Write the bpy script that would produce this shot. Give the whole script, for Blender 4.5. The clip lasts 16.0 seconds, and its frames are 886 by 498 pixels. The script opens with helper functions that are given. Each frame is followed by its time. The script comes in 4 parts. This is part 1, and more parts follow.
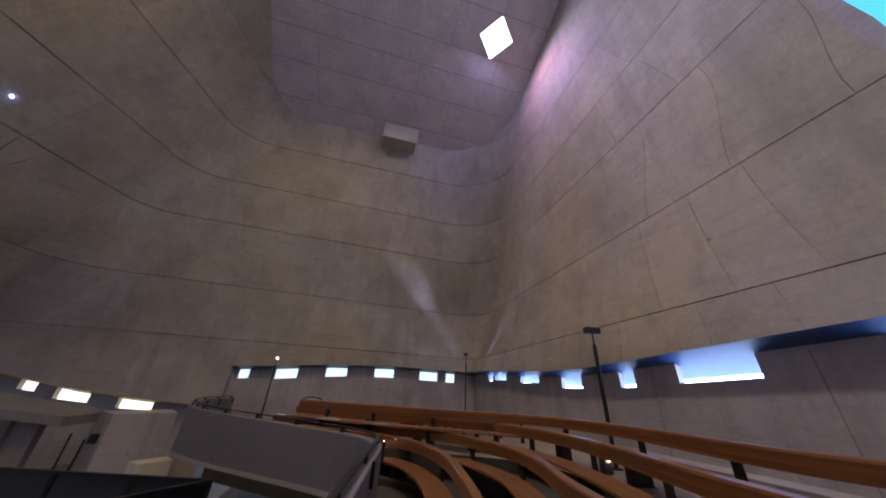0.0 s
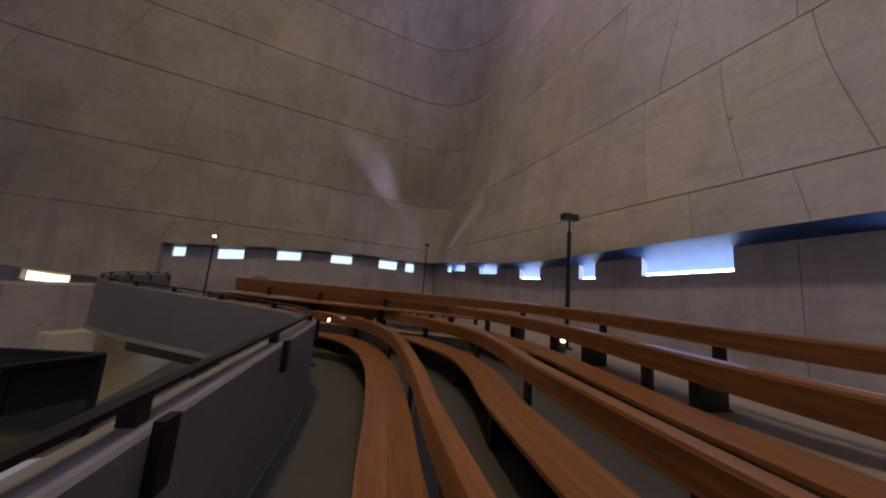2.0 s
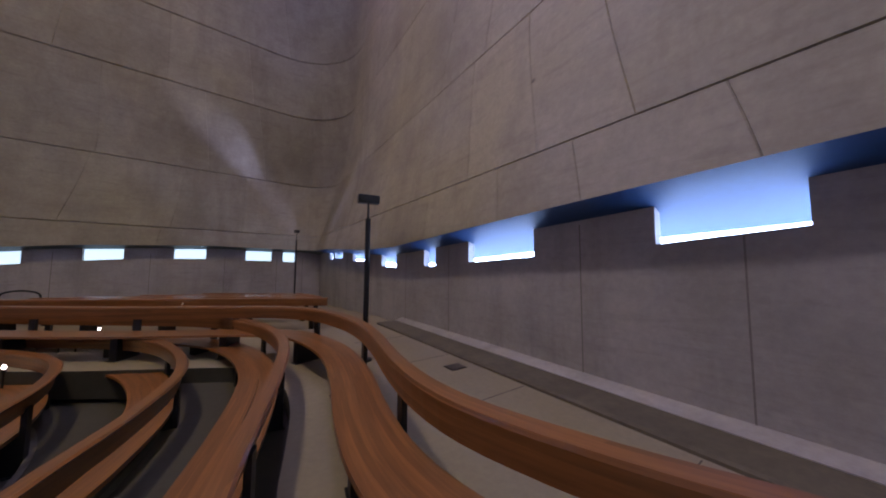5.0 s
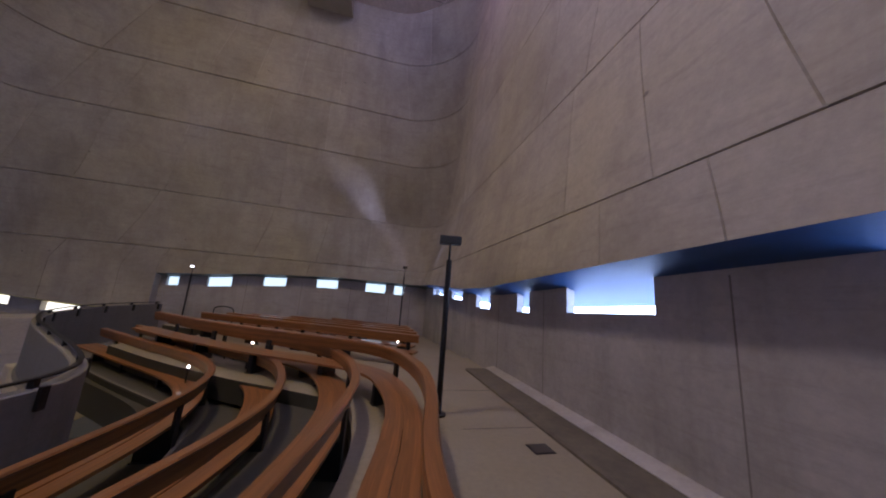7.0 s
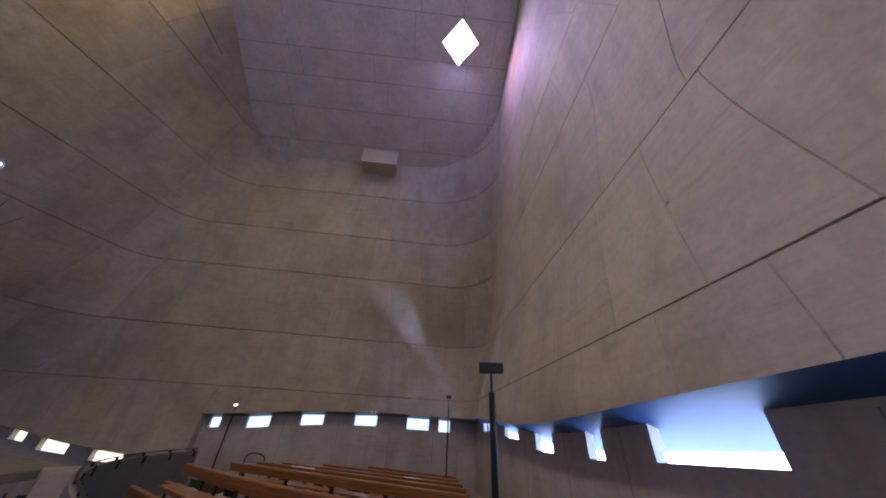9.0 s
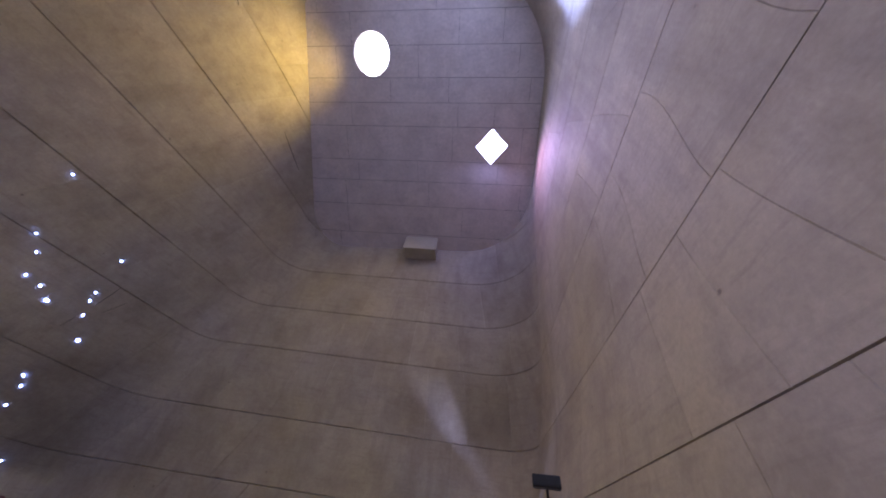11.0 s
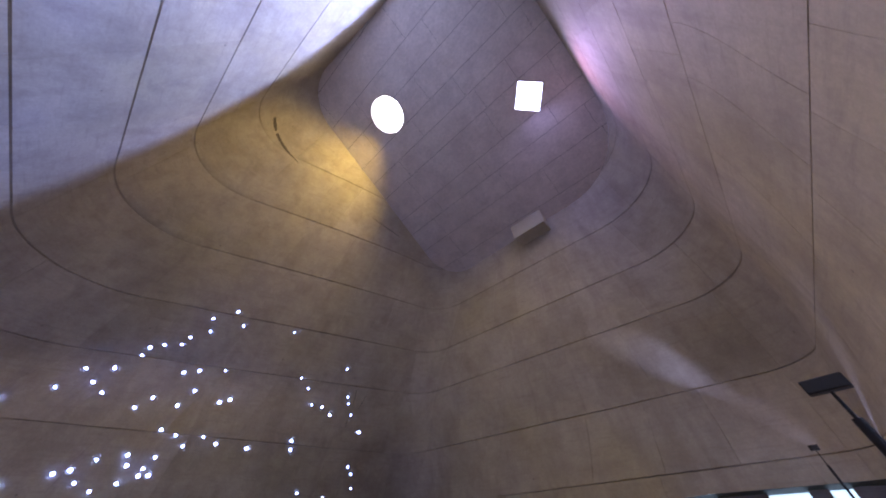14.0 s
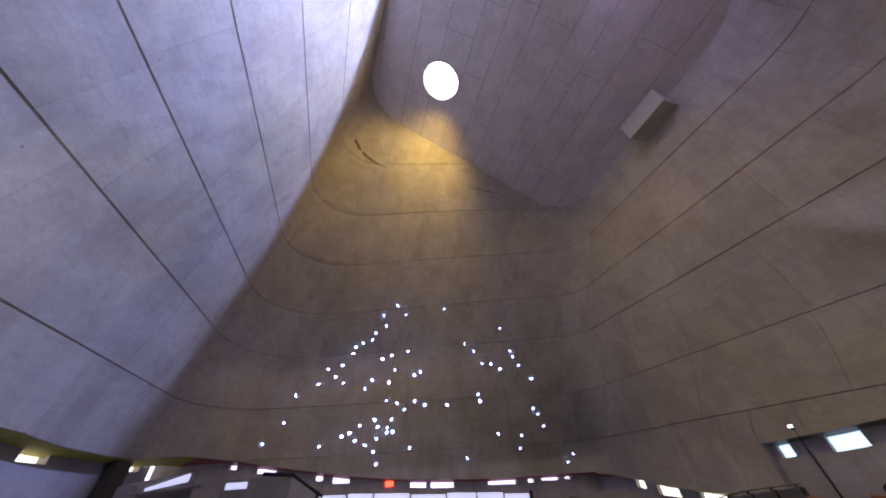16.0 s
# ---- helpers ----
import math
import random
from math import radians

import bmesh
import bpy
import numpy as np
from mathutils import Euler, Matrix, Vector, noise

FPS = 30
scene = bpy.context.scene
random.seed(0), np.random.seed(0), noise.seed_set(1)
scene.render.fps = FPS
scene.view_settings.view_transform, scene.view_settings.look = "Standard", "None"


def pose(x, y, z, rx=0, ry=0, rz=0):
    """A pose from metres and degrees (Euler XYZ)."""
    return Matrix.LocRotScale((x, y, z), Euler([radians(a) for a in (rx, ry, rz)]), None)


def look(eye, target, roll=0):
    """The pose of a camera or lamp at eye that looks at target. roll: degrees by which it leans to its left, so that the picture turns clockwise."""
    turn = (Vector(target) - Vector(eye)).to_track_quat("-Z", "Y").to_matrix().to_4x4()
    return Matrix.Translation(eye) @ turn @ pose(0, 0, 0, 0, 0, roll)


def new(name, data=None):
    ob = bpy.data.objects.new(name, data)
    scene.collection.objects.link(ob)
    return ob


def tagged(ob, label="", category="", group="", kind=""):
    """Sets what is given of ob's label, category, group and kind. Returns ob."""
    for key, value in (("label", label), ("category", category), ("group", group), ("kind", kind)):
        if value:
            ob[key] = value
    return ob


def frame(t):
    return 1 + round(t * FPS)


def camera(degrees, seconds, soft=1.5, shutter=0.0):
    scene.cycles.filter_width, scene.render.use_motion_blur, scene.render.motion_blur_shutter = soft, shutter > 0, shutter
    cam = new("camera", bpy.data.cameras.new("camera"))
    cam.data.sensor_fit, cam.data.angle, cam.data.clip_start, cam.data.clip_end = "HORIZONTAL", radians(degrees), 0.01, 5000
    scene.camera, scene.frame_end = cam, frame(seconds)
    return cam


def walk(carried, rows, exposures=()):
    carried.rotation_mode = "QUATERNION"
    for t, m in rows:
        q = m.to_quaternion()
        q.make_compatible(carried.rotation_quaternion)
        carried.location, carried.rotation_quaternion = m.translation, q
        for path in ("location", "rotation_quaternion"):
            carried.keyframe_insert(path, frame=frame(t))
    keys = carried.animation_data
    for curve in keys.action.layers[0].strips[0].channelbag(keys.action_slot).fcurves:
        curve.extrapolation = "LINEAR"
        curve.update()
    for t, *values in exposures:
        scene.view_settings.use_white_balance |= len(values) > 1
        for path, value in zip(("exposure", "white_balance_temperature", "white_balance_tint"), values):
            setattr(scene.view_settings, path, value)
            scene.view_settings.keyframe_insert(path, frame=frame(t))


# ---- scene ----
cam = camera(113.9, 16.0, soft=2.0)
PATH = [
    (0.0, (-4.571, -1.559, 0.594), (-2.428, 7.108, 5.099), 3.00),
    (0.5, (-4.557, -1.162, 0.625), (-3.241, 7.805, 4.851), 3.97),
    (1.0, (-4.394, -0.761, 0.542), (-3.482, 8.337, 4.590), 1.58),
    (1.5, (-4.196, -0.393, 0.442), (-2.076, 8.918, 3.409), 3.90),
    (2.0, (-4.017, -0.167, 0.400), (-0.270, 9.004, 1.764), 4.94),
    (2.5, (-3.678, -0.222, 0.385), (2.322, 7.724, 1.310), 1.45),
    (3.0, (-3.094, -0.356, 0.485), (3.748, 6.924, 0.918), 3.36),
    (3.5, (-2.592, -0.370, 0.591), (4.339, 6.802, 1.312), -0.97),
    (6.0, (-0.469, -0.387, 1.095), (3.323, 8.828, 1.930), 3.53),
    (6.5, (-0.434, -0.322, 1.099), (2.081, 9.245, 2.570), 4.10),
    (7.0, (-0.484, -0.226, 1.139), (1.760, 9.358, 2.904), 4.37),
    (7.5, (-0.484, -0.142, 1.193), (1.271, 9.310, 3.946), 2.59),
    (8.0, (-0.419, -0.106, 1.232), (0.738, 9.116, 4.921), 2.77),
    (8.5, (-0.371, -0.139, 1.258), (0.171, 8.744, 5.820), 3.14),
    (9.0, (-0.345, -0.215, 1.287), (0.058, 8.218, 6.646), 3.59),
    (9.5, (-0.313, -0.350, 1.292), (-0.174, 7.723, 7.191), 6.21),
    (12.0, (-0.493, -0.653, 1.194), (-2.408, 5.239, 9.044), 6.35),
    (12.5, (-0.420, -0.750, 1.168), (-2.774, 4.913, 9.067), 2.03),
    (13.0, (-0.329, -0.826, 1.135), (-3.422, 4.750, 8.838), 1.57),
    (13.5, (-0.258, -0.896, 1.108), (-4.048, 4.501, 8.625), -0.37),
    (14.0, (-0.171, -0.955, 1.090), (-4.756, 4.387, 8.192), -2.97),
    (14.5, (-0.131, -0.998, 1.074), (-5.462, 3.962, 7.928), -6.20),
    (15.0, (-0.138, -1.012, 1.086), (-5.989, 3.609, 7.750), -9.70),
    (15.5, (-0.138, -1.018, 1.094), (-6.829, 2.622, 7.574), -8.32),
    (16.0, (-0.120, -1.020, 1.090), (-7.479, 1.594, 7.335), -4.73),
]
walk(cam, [(t, look(eye, target, roll)) for t, eye, target, roll in PATH],
     exposures=[(0.0, -0.44, 5330, 31), (1.0, -0.54, 5480, 31), (2.0, -0.62, 5600, 31), (3.5, -0.50, 5180, 31), (6.0, -0.57, 5260, 33), (9.5, -0.40, 5330, 35), (12.0, -0.38, 5000, 36), (16.0, -0.41, 5330, 36)])

# ---------- world and light ----------
world = bpy.data.worlds.new("sky")
scene.world = world
world.use_nodes = True
wt = world.node_tree
sky = wt.nodes.new("ShaderNodeTexSky")
sky.sky_type, sky.sun_disc = "NISHITA", False
sky.sun_elevation, sky.sun_rotation = radians(48), radians(150)
wt.links.new(sky.outputs["Color"], wt.nodes["Background"].inputs["Color"])
wt.nodes["Background"].inputs["Strength"].default_value = 0.15
scene.view_settings.exposure = 0.0


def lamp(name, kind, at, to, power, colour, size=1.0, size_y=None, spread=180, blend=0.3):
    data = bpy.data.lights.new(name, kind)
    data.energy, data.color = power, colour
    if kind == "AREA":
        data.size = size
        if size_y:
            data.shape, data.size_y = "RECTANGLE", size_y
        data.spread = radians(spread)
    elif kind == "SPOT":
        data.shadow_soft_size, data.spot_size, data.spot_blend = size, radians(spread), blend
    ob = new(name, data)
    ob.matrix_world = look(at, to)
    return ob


# ---------- materials ----------
def material(name, base, rough=0.7, metal=0.0, grain=None, spread=0.0, bump=0.0, stain=None, island=0.0, coat=0.0, emit=None, streak=None, cloud=None, dots=0.0, mottle=0.0):
    """Principled surface. grain: (scale, amount) fine variation; stain: (scale, amount, colour); spread: piece to piece variation."""
    m = bpy.data.materials.new(name)
    m.use_nodes = True
    t = m.node_tree
    b = t.nodes["Principled BSDF"]
    b.inputs["Roughness"].default_value = rough
    b.inputs["Metallic"].default_value = metal
    b.inputs["Coat Weight"].default_value = coat
    b.inputs["Coat Roughness"].default_value = 0.25
    b.inputs["Base Color"].default_value = (*base, 1)
    if emit:
        b.inputs["Emission Color"].default_value = (*emit[0], 1)
        b.inputs["Emission Strength"].default_value = emit[1]
    if not (grain or stain or spread):
        return m
    geo = t.nodes.new("ShaderNodeNewGeometry")
    col = t.nodes.new("ShaderNodeRGB")
    col.outputs[0].default_value = (*base, 1)
    out = col.outputs[0]

    def mix(a, c, fac, mode="MIX"):
        n = t.nodes.new("ShaderNodeMix")
        n.data_type, n.blend_type = "RGBA", mode
        for s, v in ((n.inputs[0], fac), (n.inputs[6], a), (n.inputs[7], c)):
            if hasattr(v, "links"):
                t.links.new(v, s)
            elif isinstance(v, tuple):
                s.default_value = v
            else:
                s.default_value = v
        return n.outputs[2]

    def noise_tex(scale, detail=4, rough_=0.6):
        n = t.nodes.new("ShaderNodeTexNoise")
        n.inputs["Scale"].default_value, n.inputs["Detail"].default_value, n.inputs["Roughness"].default_value = scale, detail, rough_
        t.links.new(geo.outputs["Position"], n.inputs["Vector"])
        return n.outputs["Fac"]

    def ramp(src, lo, hi, a, c):
        n = t.nodes.new("ShaderNodeMapRange")
        n.inputs["From Min"].default_value, n.inputs["From Max"].default_value = lo, hi
        n.inputs["To Min"].default_value, n.inputs["To Max"].default_value = a, c
        t.links.new(src, n.inputs["Value"])
        return n.outputs[0]

    height = None

    def stretched(scale, sx, sy, sz):
        mp = t.nodes.new("ShaderNodeMapping")
        mp.inputs["Scale"].default_value = (sx, sy, sz)
        t.links.new(geo.outputs["Position"], mp.inputs[0])
        n = t.nodes.new("ShaderNodeTexNoise")
        n.inputs["Scale"].default_value, n.inputs["Detail"].default_value, n.inputs["Roughness"].default_value = scale, 5, 0.65
        t.links.new(mp.outputs[0], n.inputs["Vector"])
        return n.outputs["Fac"]

    if cloud:
        out = mix(out, (*cloud[2], 1), ramp(noise_tex(cloud[0], 3, 0.5), 0.38, 0.66, 0.0, cloud[1]))
    if streak:
        out = mix(out, (*streak[2], 1), ramp(stretched(streak[0], 1, 1, 0.12), 0.5, 0.78, 0.0, streak[1]))
        out = mix(out, (*streak[2], 1), ramp(stretched(streak[0] * 3, 0.25, 0.25, 2.2), 0.52, 0.8, 0.0, streak[1] * 0.8))
    if dots:
        vo = t.nodes.new("ShaderNodeTexVoronoi")
        vo.inputs["Scale"].default_value = 0.8
        t.links.new(geo.outputs["Position"], vo.inputs["Vector"])
        out = mix(out, (0.10, 0.085, 0.07, 1), ramp(vo.outputs["Distance"], dots, dots * 0.5, 0.0, 0.65))
    if stain:
        s = ramp(noise_tex(stain[0], 6, 0.65), 0.42, 0.68, 0.0, stain[1])
        out = mix(out, (*stain[2], 1), s)
    if mottle:
        v = ramp(noise_tex(2.6, 8, 0.72), 0.3, 0.7, 1 - mottle, 1 + mottle)
        n = t.nodes.new("ShaderNodeVectorMath")
        n.operation = "SCALE"
        t.links.new(out, n.inputs[0])
        t.links.new(v, n.inputs["Scale"])
        out = n.outputs[0]
    if grain:
        g = noise_tex(grain[0], 5, 0.7)
        v = ramp(g, 0.25, 0.75, 1 - grain[1], 1 + grain[1])
        n = t.nodes.new("ShaderNodeVectorMath")
        n.operation = "SCALE"
        t.links.new(out, n.inputs[0])
        t.links.new(v, n.inputs["Scale"])
        out, height = n.outputs[0], g
    if spread:
        if island:
            r = geo.outputs["Random Per Island"]
        else:
            oi = t.nodes.new("ShaderNodeObjectInfo")
            r = oi.outputs["Random"]
        v = ramp(r, 0, 1, 1 - spread, 1 + spread)
        n = t.nodes.new("ShaderNodeVectorMath")
        n.operation = "SCALE"
        t.links.new(out, n.inputs[0])
        t.links.new(v, n.inputs["Scale"])
        out = n.outputs[0]
    t.links.new(out, b.inputs["Base Color"])
    if bump and height is not None:
        n = t.nodes.new("ShaderNodeBump")
        n.inputs["Strength"].default_value, n.inputs["Distance"].default_value = 0.5, bump
        t.links.new(height, n.inputs["Height"])
        t.links.new(n.outputs[0], b.inputs["Normal"])
    return m


CONCRETE = material("board_concrete", (0.42, 0.38, 0.315), 0.72, grain=(11, 0.11), spread=0.06, bump=0.006, stain=(0.45, 0.6, (0.25, 0.215, 0.17)),
                    streak=(1.1, 0.65, (0.24, 0.205, 0.16)), cloud=(0.17, 0.75, (0.40, 0.345, 0.20)), dots=0.045, mottle=0.08)
CEILING = material("ceiling_concrete", (0.66, 0.60, 0.55), 0.8, grain=(7, 0.16), bump=0.006, spread=0.0, stain=(0.7, 0.5, (0.46, 0.41, 0.39)), streak=(0.9, 0.45, (0.42, 0.37, 0.34)))
LOW = material("low_wall_concrete", (0.43, 0.395, 0.37), 0.72, grain=(12, 0.11), spread=0.05, bump=0.005, stain=(0.6, 0.5, (0.21, 0.19, 0.17)),
               streak=(1.6, 0.5, (0.2, 0.18, 0.16)), dots=0.04)
JOINT = material("joint_dark", (0.10, 0.088, 0.075), 0.9, grain=(12, 0.3))
FLOOR = material("floor_screed", (0.245, 0.205, 0.122), 0.5, grain=(14, 0.12), spread=0.04, bump=0.002, stain=(0.8, 0.55, (0.22, 0.19, 0.14)), cloud=(0.5, 0.3, (0.36, 0.33, 0.26)))
# olive tier concrete; the shade between benches is put into its colour
SHADED_TIER = material("shaded_tier_concrete", (0.058, 0.052, 0.034), 0.6, grain=(14, 0.15), bump=0.002, stain=(0.9, 0.6, (0.042, 0.036, 0.024)))
DARK = material("dark_steel", (0.012, 0.011, 0.011), 0.45, metal=0.2, grain=(30, 0.2))
GLOW = material("star_glass", (0.8, 0.85, 1.0), 0.3, emit=((0.34, 0.48, 1.0), 80.0))
BULB = material("bulb_warm", (1, 0.85, 0.6), 0.4, emit=((1.0, 0.74, 0.46), 22.0))
TUBE = material("tube_white", (1, 1, 0.95), 0.4, emit=((1.0, 0.97, 0.85), 5.0))
BOX = material("vent_box_paint", (0.46, 0.43, 0.33), 0.6, grain=(8, 0.1), stain=(2, 0.3, (0.3, 0.27, 0.2)))


def wood(name, base):
    m = bpy.data.materials.new(name)
    m.use_nodes = True
    t = m.node_tree
    b = t.nodes["Principled BSDF"]
    b.inputs["Roughness"].default_value = 0.32
    b.inputs["Coat Weight"].default_value = 0.35
    uv = t.nodes.new("ShaderNodeUVMap")
    mp = t.nodes.new("ShaderNodeMapping")
    mp.inputs["Scale"].default_value = (0.9, 14, 14)
    t.links.new(uv.outputs[0], mp.inputs[0])
    n = t.nodes.new("ShaderNodeTexNoise")
    n.inputs["Scale"].default_value, n.inputs["Detail"].default_value = 3.0, 6
    t.links.new(mp.outputs[0], n.inputs["Vector"])
    mp2 = t.nodes.new("ShaderNodeMapping")
    mp2.inputs["Scale"].default_value = (0.6, 21, 21)
    t.links.new(uv.outputs[0], mp2.inputs[0])
    n2 = t.nodes.new("ShaderNodeTexVoronoi")
    n2.inputs["Scale"].default_value = 1.0
    t.links.new(mp2.outputs[0], n2.inputs["Vector"])
    r = t.nodes.new("ShaderNodeValToRGB")
    r.color_ramp.elements[0].position, r.color_ramp.elements[1].position = 0.3, 0.72
    r.color_ramp.elements[0].color = (*[c * 0.78 for c in base], 1)
    r.color_ramp.elements[1].color = (*[c * 1.15 for c in base], 1)
    t.links.new(n.outputs["Fac"], r.inputs[0])
    hsv = t.nodes.new("ShaderNodeHueSaturation")
    mr = t.nodes.new("ShaderNodeMapRange")
    mr.inputs["To Min"].default_value, mr.inputs["To Max"].default_value = 0.78, 1.25
    sep = t.nodes.new("ShaderNodeSeparateColor")
    t.links.new(n2.outputs["Color"], sep.inputs[0])
    t.links.new(sep.outputs[0], mr.inputs["Value"])
    t.links.new(mr.outputs[0], hsv.inputs["Value"])
    t.links.new(r.outputs[0], hsv.inputs["Color"])
    t.links.new(hsv.outputs[0], b.inputs["Base Color"])
    bp = t.nodes.new("ShaderNodeBump")
    bp.inputs["Strength"].default_value, bp.inputs["Distance"].default_value = 0.25, 0.002
    t.links.new(n.outputs["Fac"], bp.inputs["Height"])
    t.links.new(bp.outputs[0], b.inputs["Normal"])
    return m


WOOD = wood("varnished_wood", (0.228, 0.093, 0.024))


# ---------- mesh helpers ----------
def mesh_of(bm, name, mat, smooth=False):
    me = bpy.data.meshes.new(name)
    bm.normal_update()
    bm.to_mesh(me)
    bm.free()
    for m in mat if isinstance(mat, (list, tuple)) else [mat]:
        me.materials.append(m)
    if smooth:
        me.polygons.foreach_set("use_smooth", [True] * len(me.polygons))
        me.set_sharp_from_angle(angle=radians(28))
    return me


def part(name, bm, mat, parent=None, label="", smooth=False):
    ob = new(name, mesh_of(bm, name, mat, smooth))
    if parent:
        ob.parent = parent
        ob.matrix_parent_inverse = parent.matrix_basis.inverted()
    if label:
        tagged(ob, label)
    return ob


def empty(name, at, label, category, group="", kind=""):
    ob = new(name)
    ob.location = at
    return tagged(ob, label, category, group, kind)


def add_box(bm, x0, x1, y0, y1, z0, z1, m=None, bevel=0.0):
    v = [bm.verts.new((x, y, z)) for z in (z0, z1) for y in (y0, y1) for x in (x0, x1)]
    f = [bm.faces.new([v[i] for i in q]) for q in ((0, 2, 3, 1), (4, 5, 7, 6), (0, 1, 5, 4), (2, 6, 7, 3), (0, 4, 6, 2), (1, 3, 7, 5))]
    if m is not None:
        bmesh.ops.transform(bm, matrix=m, verts=v)
    if bevel:
        e = list({e for q in f for e in q.edges})
        bmesh.ops.bevel(bm, geom=e, offset=bevel, segments=2, affect="EDGES", profile=0.5)
    return v


def box(*a, m=None, bevel=0.0):
    bm = bmesh.new()
    add_box(bm, *a, m=m, bevel=bevel)
    return bm


def add_tube(bm, p, q, r, seg=10, r2=None, cap=True):
    p, q = Vector(p), Vector(q)
    m = Matrix.Translation((p + q) / 2) @ (q - p).to_track_quat("Z", "Y").to_matrix().to_4x4()
    bmesh.ops.create_cone(bm, cap_ends=cap, segments=seg, radius1=r, radius2=r if r2 is None else r2, depth=(q - p).length, matrix=m)


def tube(p, q, r, seg=10, r2=None):
    bm = bmesh.new()
    add_tube(bm, p, q, r, seg, r2)
    return bm


def smooth_path(pts, step=0.15):
    """A Catmull-Rom curve through the points, resampled evenly."""
    p = [Vector((x, y, 0)) for x, y in pts]
    p = [2 * p[0] - p[1]] + p + [2 * p[-1] - p[-2]]
    out = []
    for i in range(1, len(p) - 2):
        for k in range(12):
            t = k / 12
            a, b, c, d = p[i - 1:i + 3]
            out.append(0.5 * (2 * b + (c - a) * t + (2 * a - 5 * b + 4 * c - d) * t * t + (3 * b - a - 3 * c + d) * t ** 3))
    out.append(p[-2])
    res, left = [out[0]], 0.0
    total = sum((b - a).length for a, b in zip(out, out[1:]))
    n = max(2, round(total / step))
    want, run, i = [total * k / n for k in range(1, n)], 0.0, 0
    for a, b in zip(out, out[1:]):
        d = (b - a).length
        while i < len(want) and want[i] <= run + d:
            res.append(a.lerp(b, (want[i] - run) / d))
            i += 1
        run += d
    return res + [out[-1]]


def frames_of(path):
    """Point, unit tangent and left normal along a level path."""
    out = []
    for i, p in enumerate(path):
        d = (path[min(i + 1, len(path) - 1)] - path[max(i - 1, 0)]).normalized()
        out.append((p, d, Vector((-d.y, d.x, 0))))
    return out


def sweep(path, section, z=0.0, closed=True):
    """A section of (left, up) points drawn along a level path, capped, with UV in metres along the length."""
    bm = bmesh.new()
    uv = bm.loops.layers.uv.new("UVMap")
    fr = frames_of(path)
    rings, run, at = [], 0.0, [0.0]
    for a, b in zip(path, path[1:]):
        run += (b - a).length
        at.append(run)
    girth = [0.0]
    loop = list(section) + ([section[0]] if closed else [])
    for a, b in zip(loop, loop[1:]):
        girth.append(girth[-1] + math.hypot(a[0] - b[0], a[1] - b[1]))
    for p, d, n in fr:
        rings.append([bm.verts.new(p + n * s + Vector((0, 0, z + u))) for s, u in section])
    k = len(section)
    for i in range(len(rings) - 1):
        for j in range(k if closed else k - 1):
            f = bm.faces.new((rings[i][j], rings[i][(j + 1) % k], rings[i + 1][(j + 1) % k], rings[i + 1][j]))
            for lp, c in zip(f.loops, ((at[i], girth[j]), (at[i], girth[j + 1]), (at[i + 1], girth[j + 1]), (at[i + 1], girth[j]))):
                lp[uv].uv = c
    if closed:
        for r in (rings[0][::-1], rings[-1]):
            f = bm.faces.new(r)
            for lp, (s, u) in zip(f.loops, section if r is rings[-1] else section[::-1]):
                lp[uv].uv = (s, u)
    bmesh.ops.recalc_face_normals(bm, faces=bm.faces)
    return bm


# ---------- the shell ----------
XR, YF, XA, YL = 2.9, 18.0, -23.0, -11.0     # inner faces of the low walls
LIP = 0.45                                   # the shell stands in front of them by this much
def ceiling_z(y):
    return 17.0 + 0.41 * (14.3 - y)


CORNER = 10
SIDE = 40


def outline(corners, radii):
    """A rounded quadrangle: arcs of CORNER steps and sides of SIDE steps, from the first corner on."""
    n = len(corners)
    pts = []
    for i in range(n):
        c, a, b = Vector(corners[i]), Vector(corners[i - 1]), Vector(corners[(i + 1) % n])
        da, db = (a - c).normalized(), (b - c).normalized()
        half = da.angle(db) / 2
        cut = radii[i] / math.tan(half)
        mid = c + (da + db).normalized() * (radii[i] / math.sin(half))
        p, q = c + da * cut - mid, c + db * cut - mid
        turn = p.angle_signed(q) * -1
        for k in range(CORNER):
            th = turn * k / CORNER
            pts.append(mid + Vector((p.x * math.cos(th) - p.y * math.sin(th), p.x * math.sin(th) + p.y * math.cos(th))))
        nxt = Vector(corners[(i + 1) % n])
        c2, a2, b2 = nxt, c, Vector(corners[(i + 2) % n])
        h2 = (a2 - c2).normalized().angle((b2 - c2).normalized()) / 2
        s0, s1 = mid + q, c2 + (a2 - c2).normalized() * (radii[(i + 1) % n] / math.tan(h2))
        for k in range(SIDE):
            pts.append(s0.lerp(s1, k / SIDE))
    return pts


# corners: right-far, far-altar, altar-left, left-right; the square foot turns into a smaller rounded square under the ceiling
LEVELS = [(1.8, [(XR - LIP, YF - LIP), (XA + LIP, YF - LIP), (-24.5, YL + LIP), (XR - LIP, YL + LIP)], [0.7, 1.6, 3.4, 2.5]),
          (5.6, [(3.25, 17.65), (-19.5, 16.4), (-25.5, -9.9), (2.85, -10.3)], [1.75, 2.4, 3.8, 4.0]),
          (9.0, [(3.4, 16.5), (-17.2, 15.6), (-26.0, -8.6), (2.85, -9.8)], [2.55, 2.0, 4.1, 4.05])]
RIM_AT, RIM_RADII = [(3.19, 14.0), (-12.9, 14.3), (-11.2, -2.3), (3.0, -0.9)], [4.3, 2.3, 2.6, 5.2]
RINGS = [(z, outline(at, radii)) for z, at, radii in LEVELS]
TOP = outline(RIM_AT, RIM_RADII)
BASE = RINGS[0][1]
N = len(BASE)


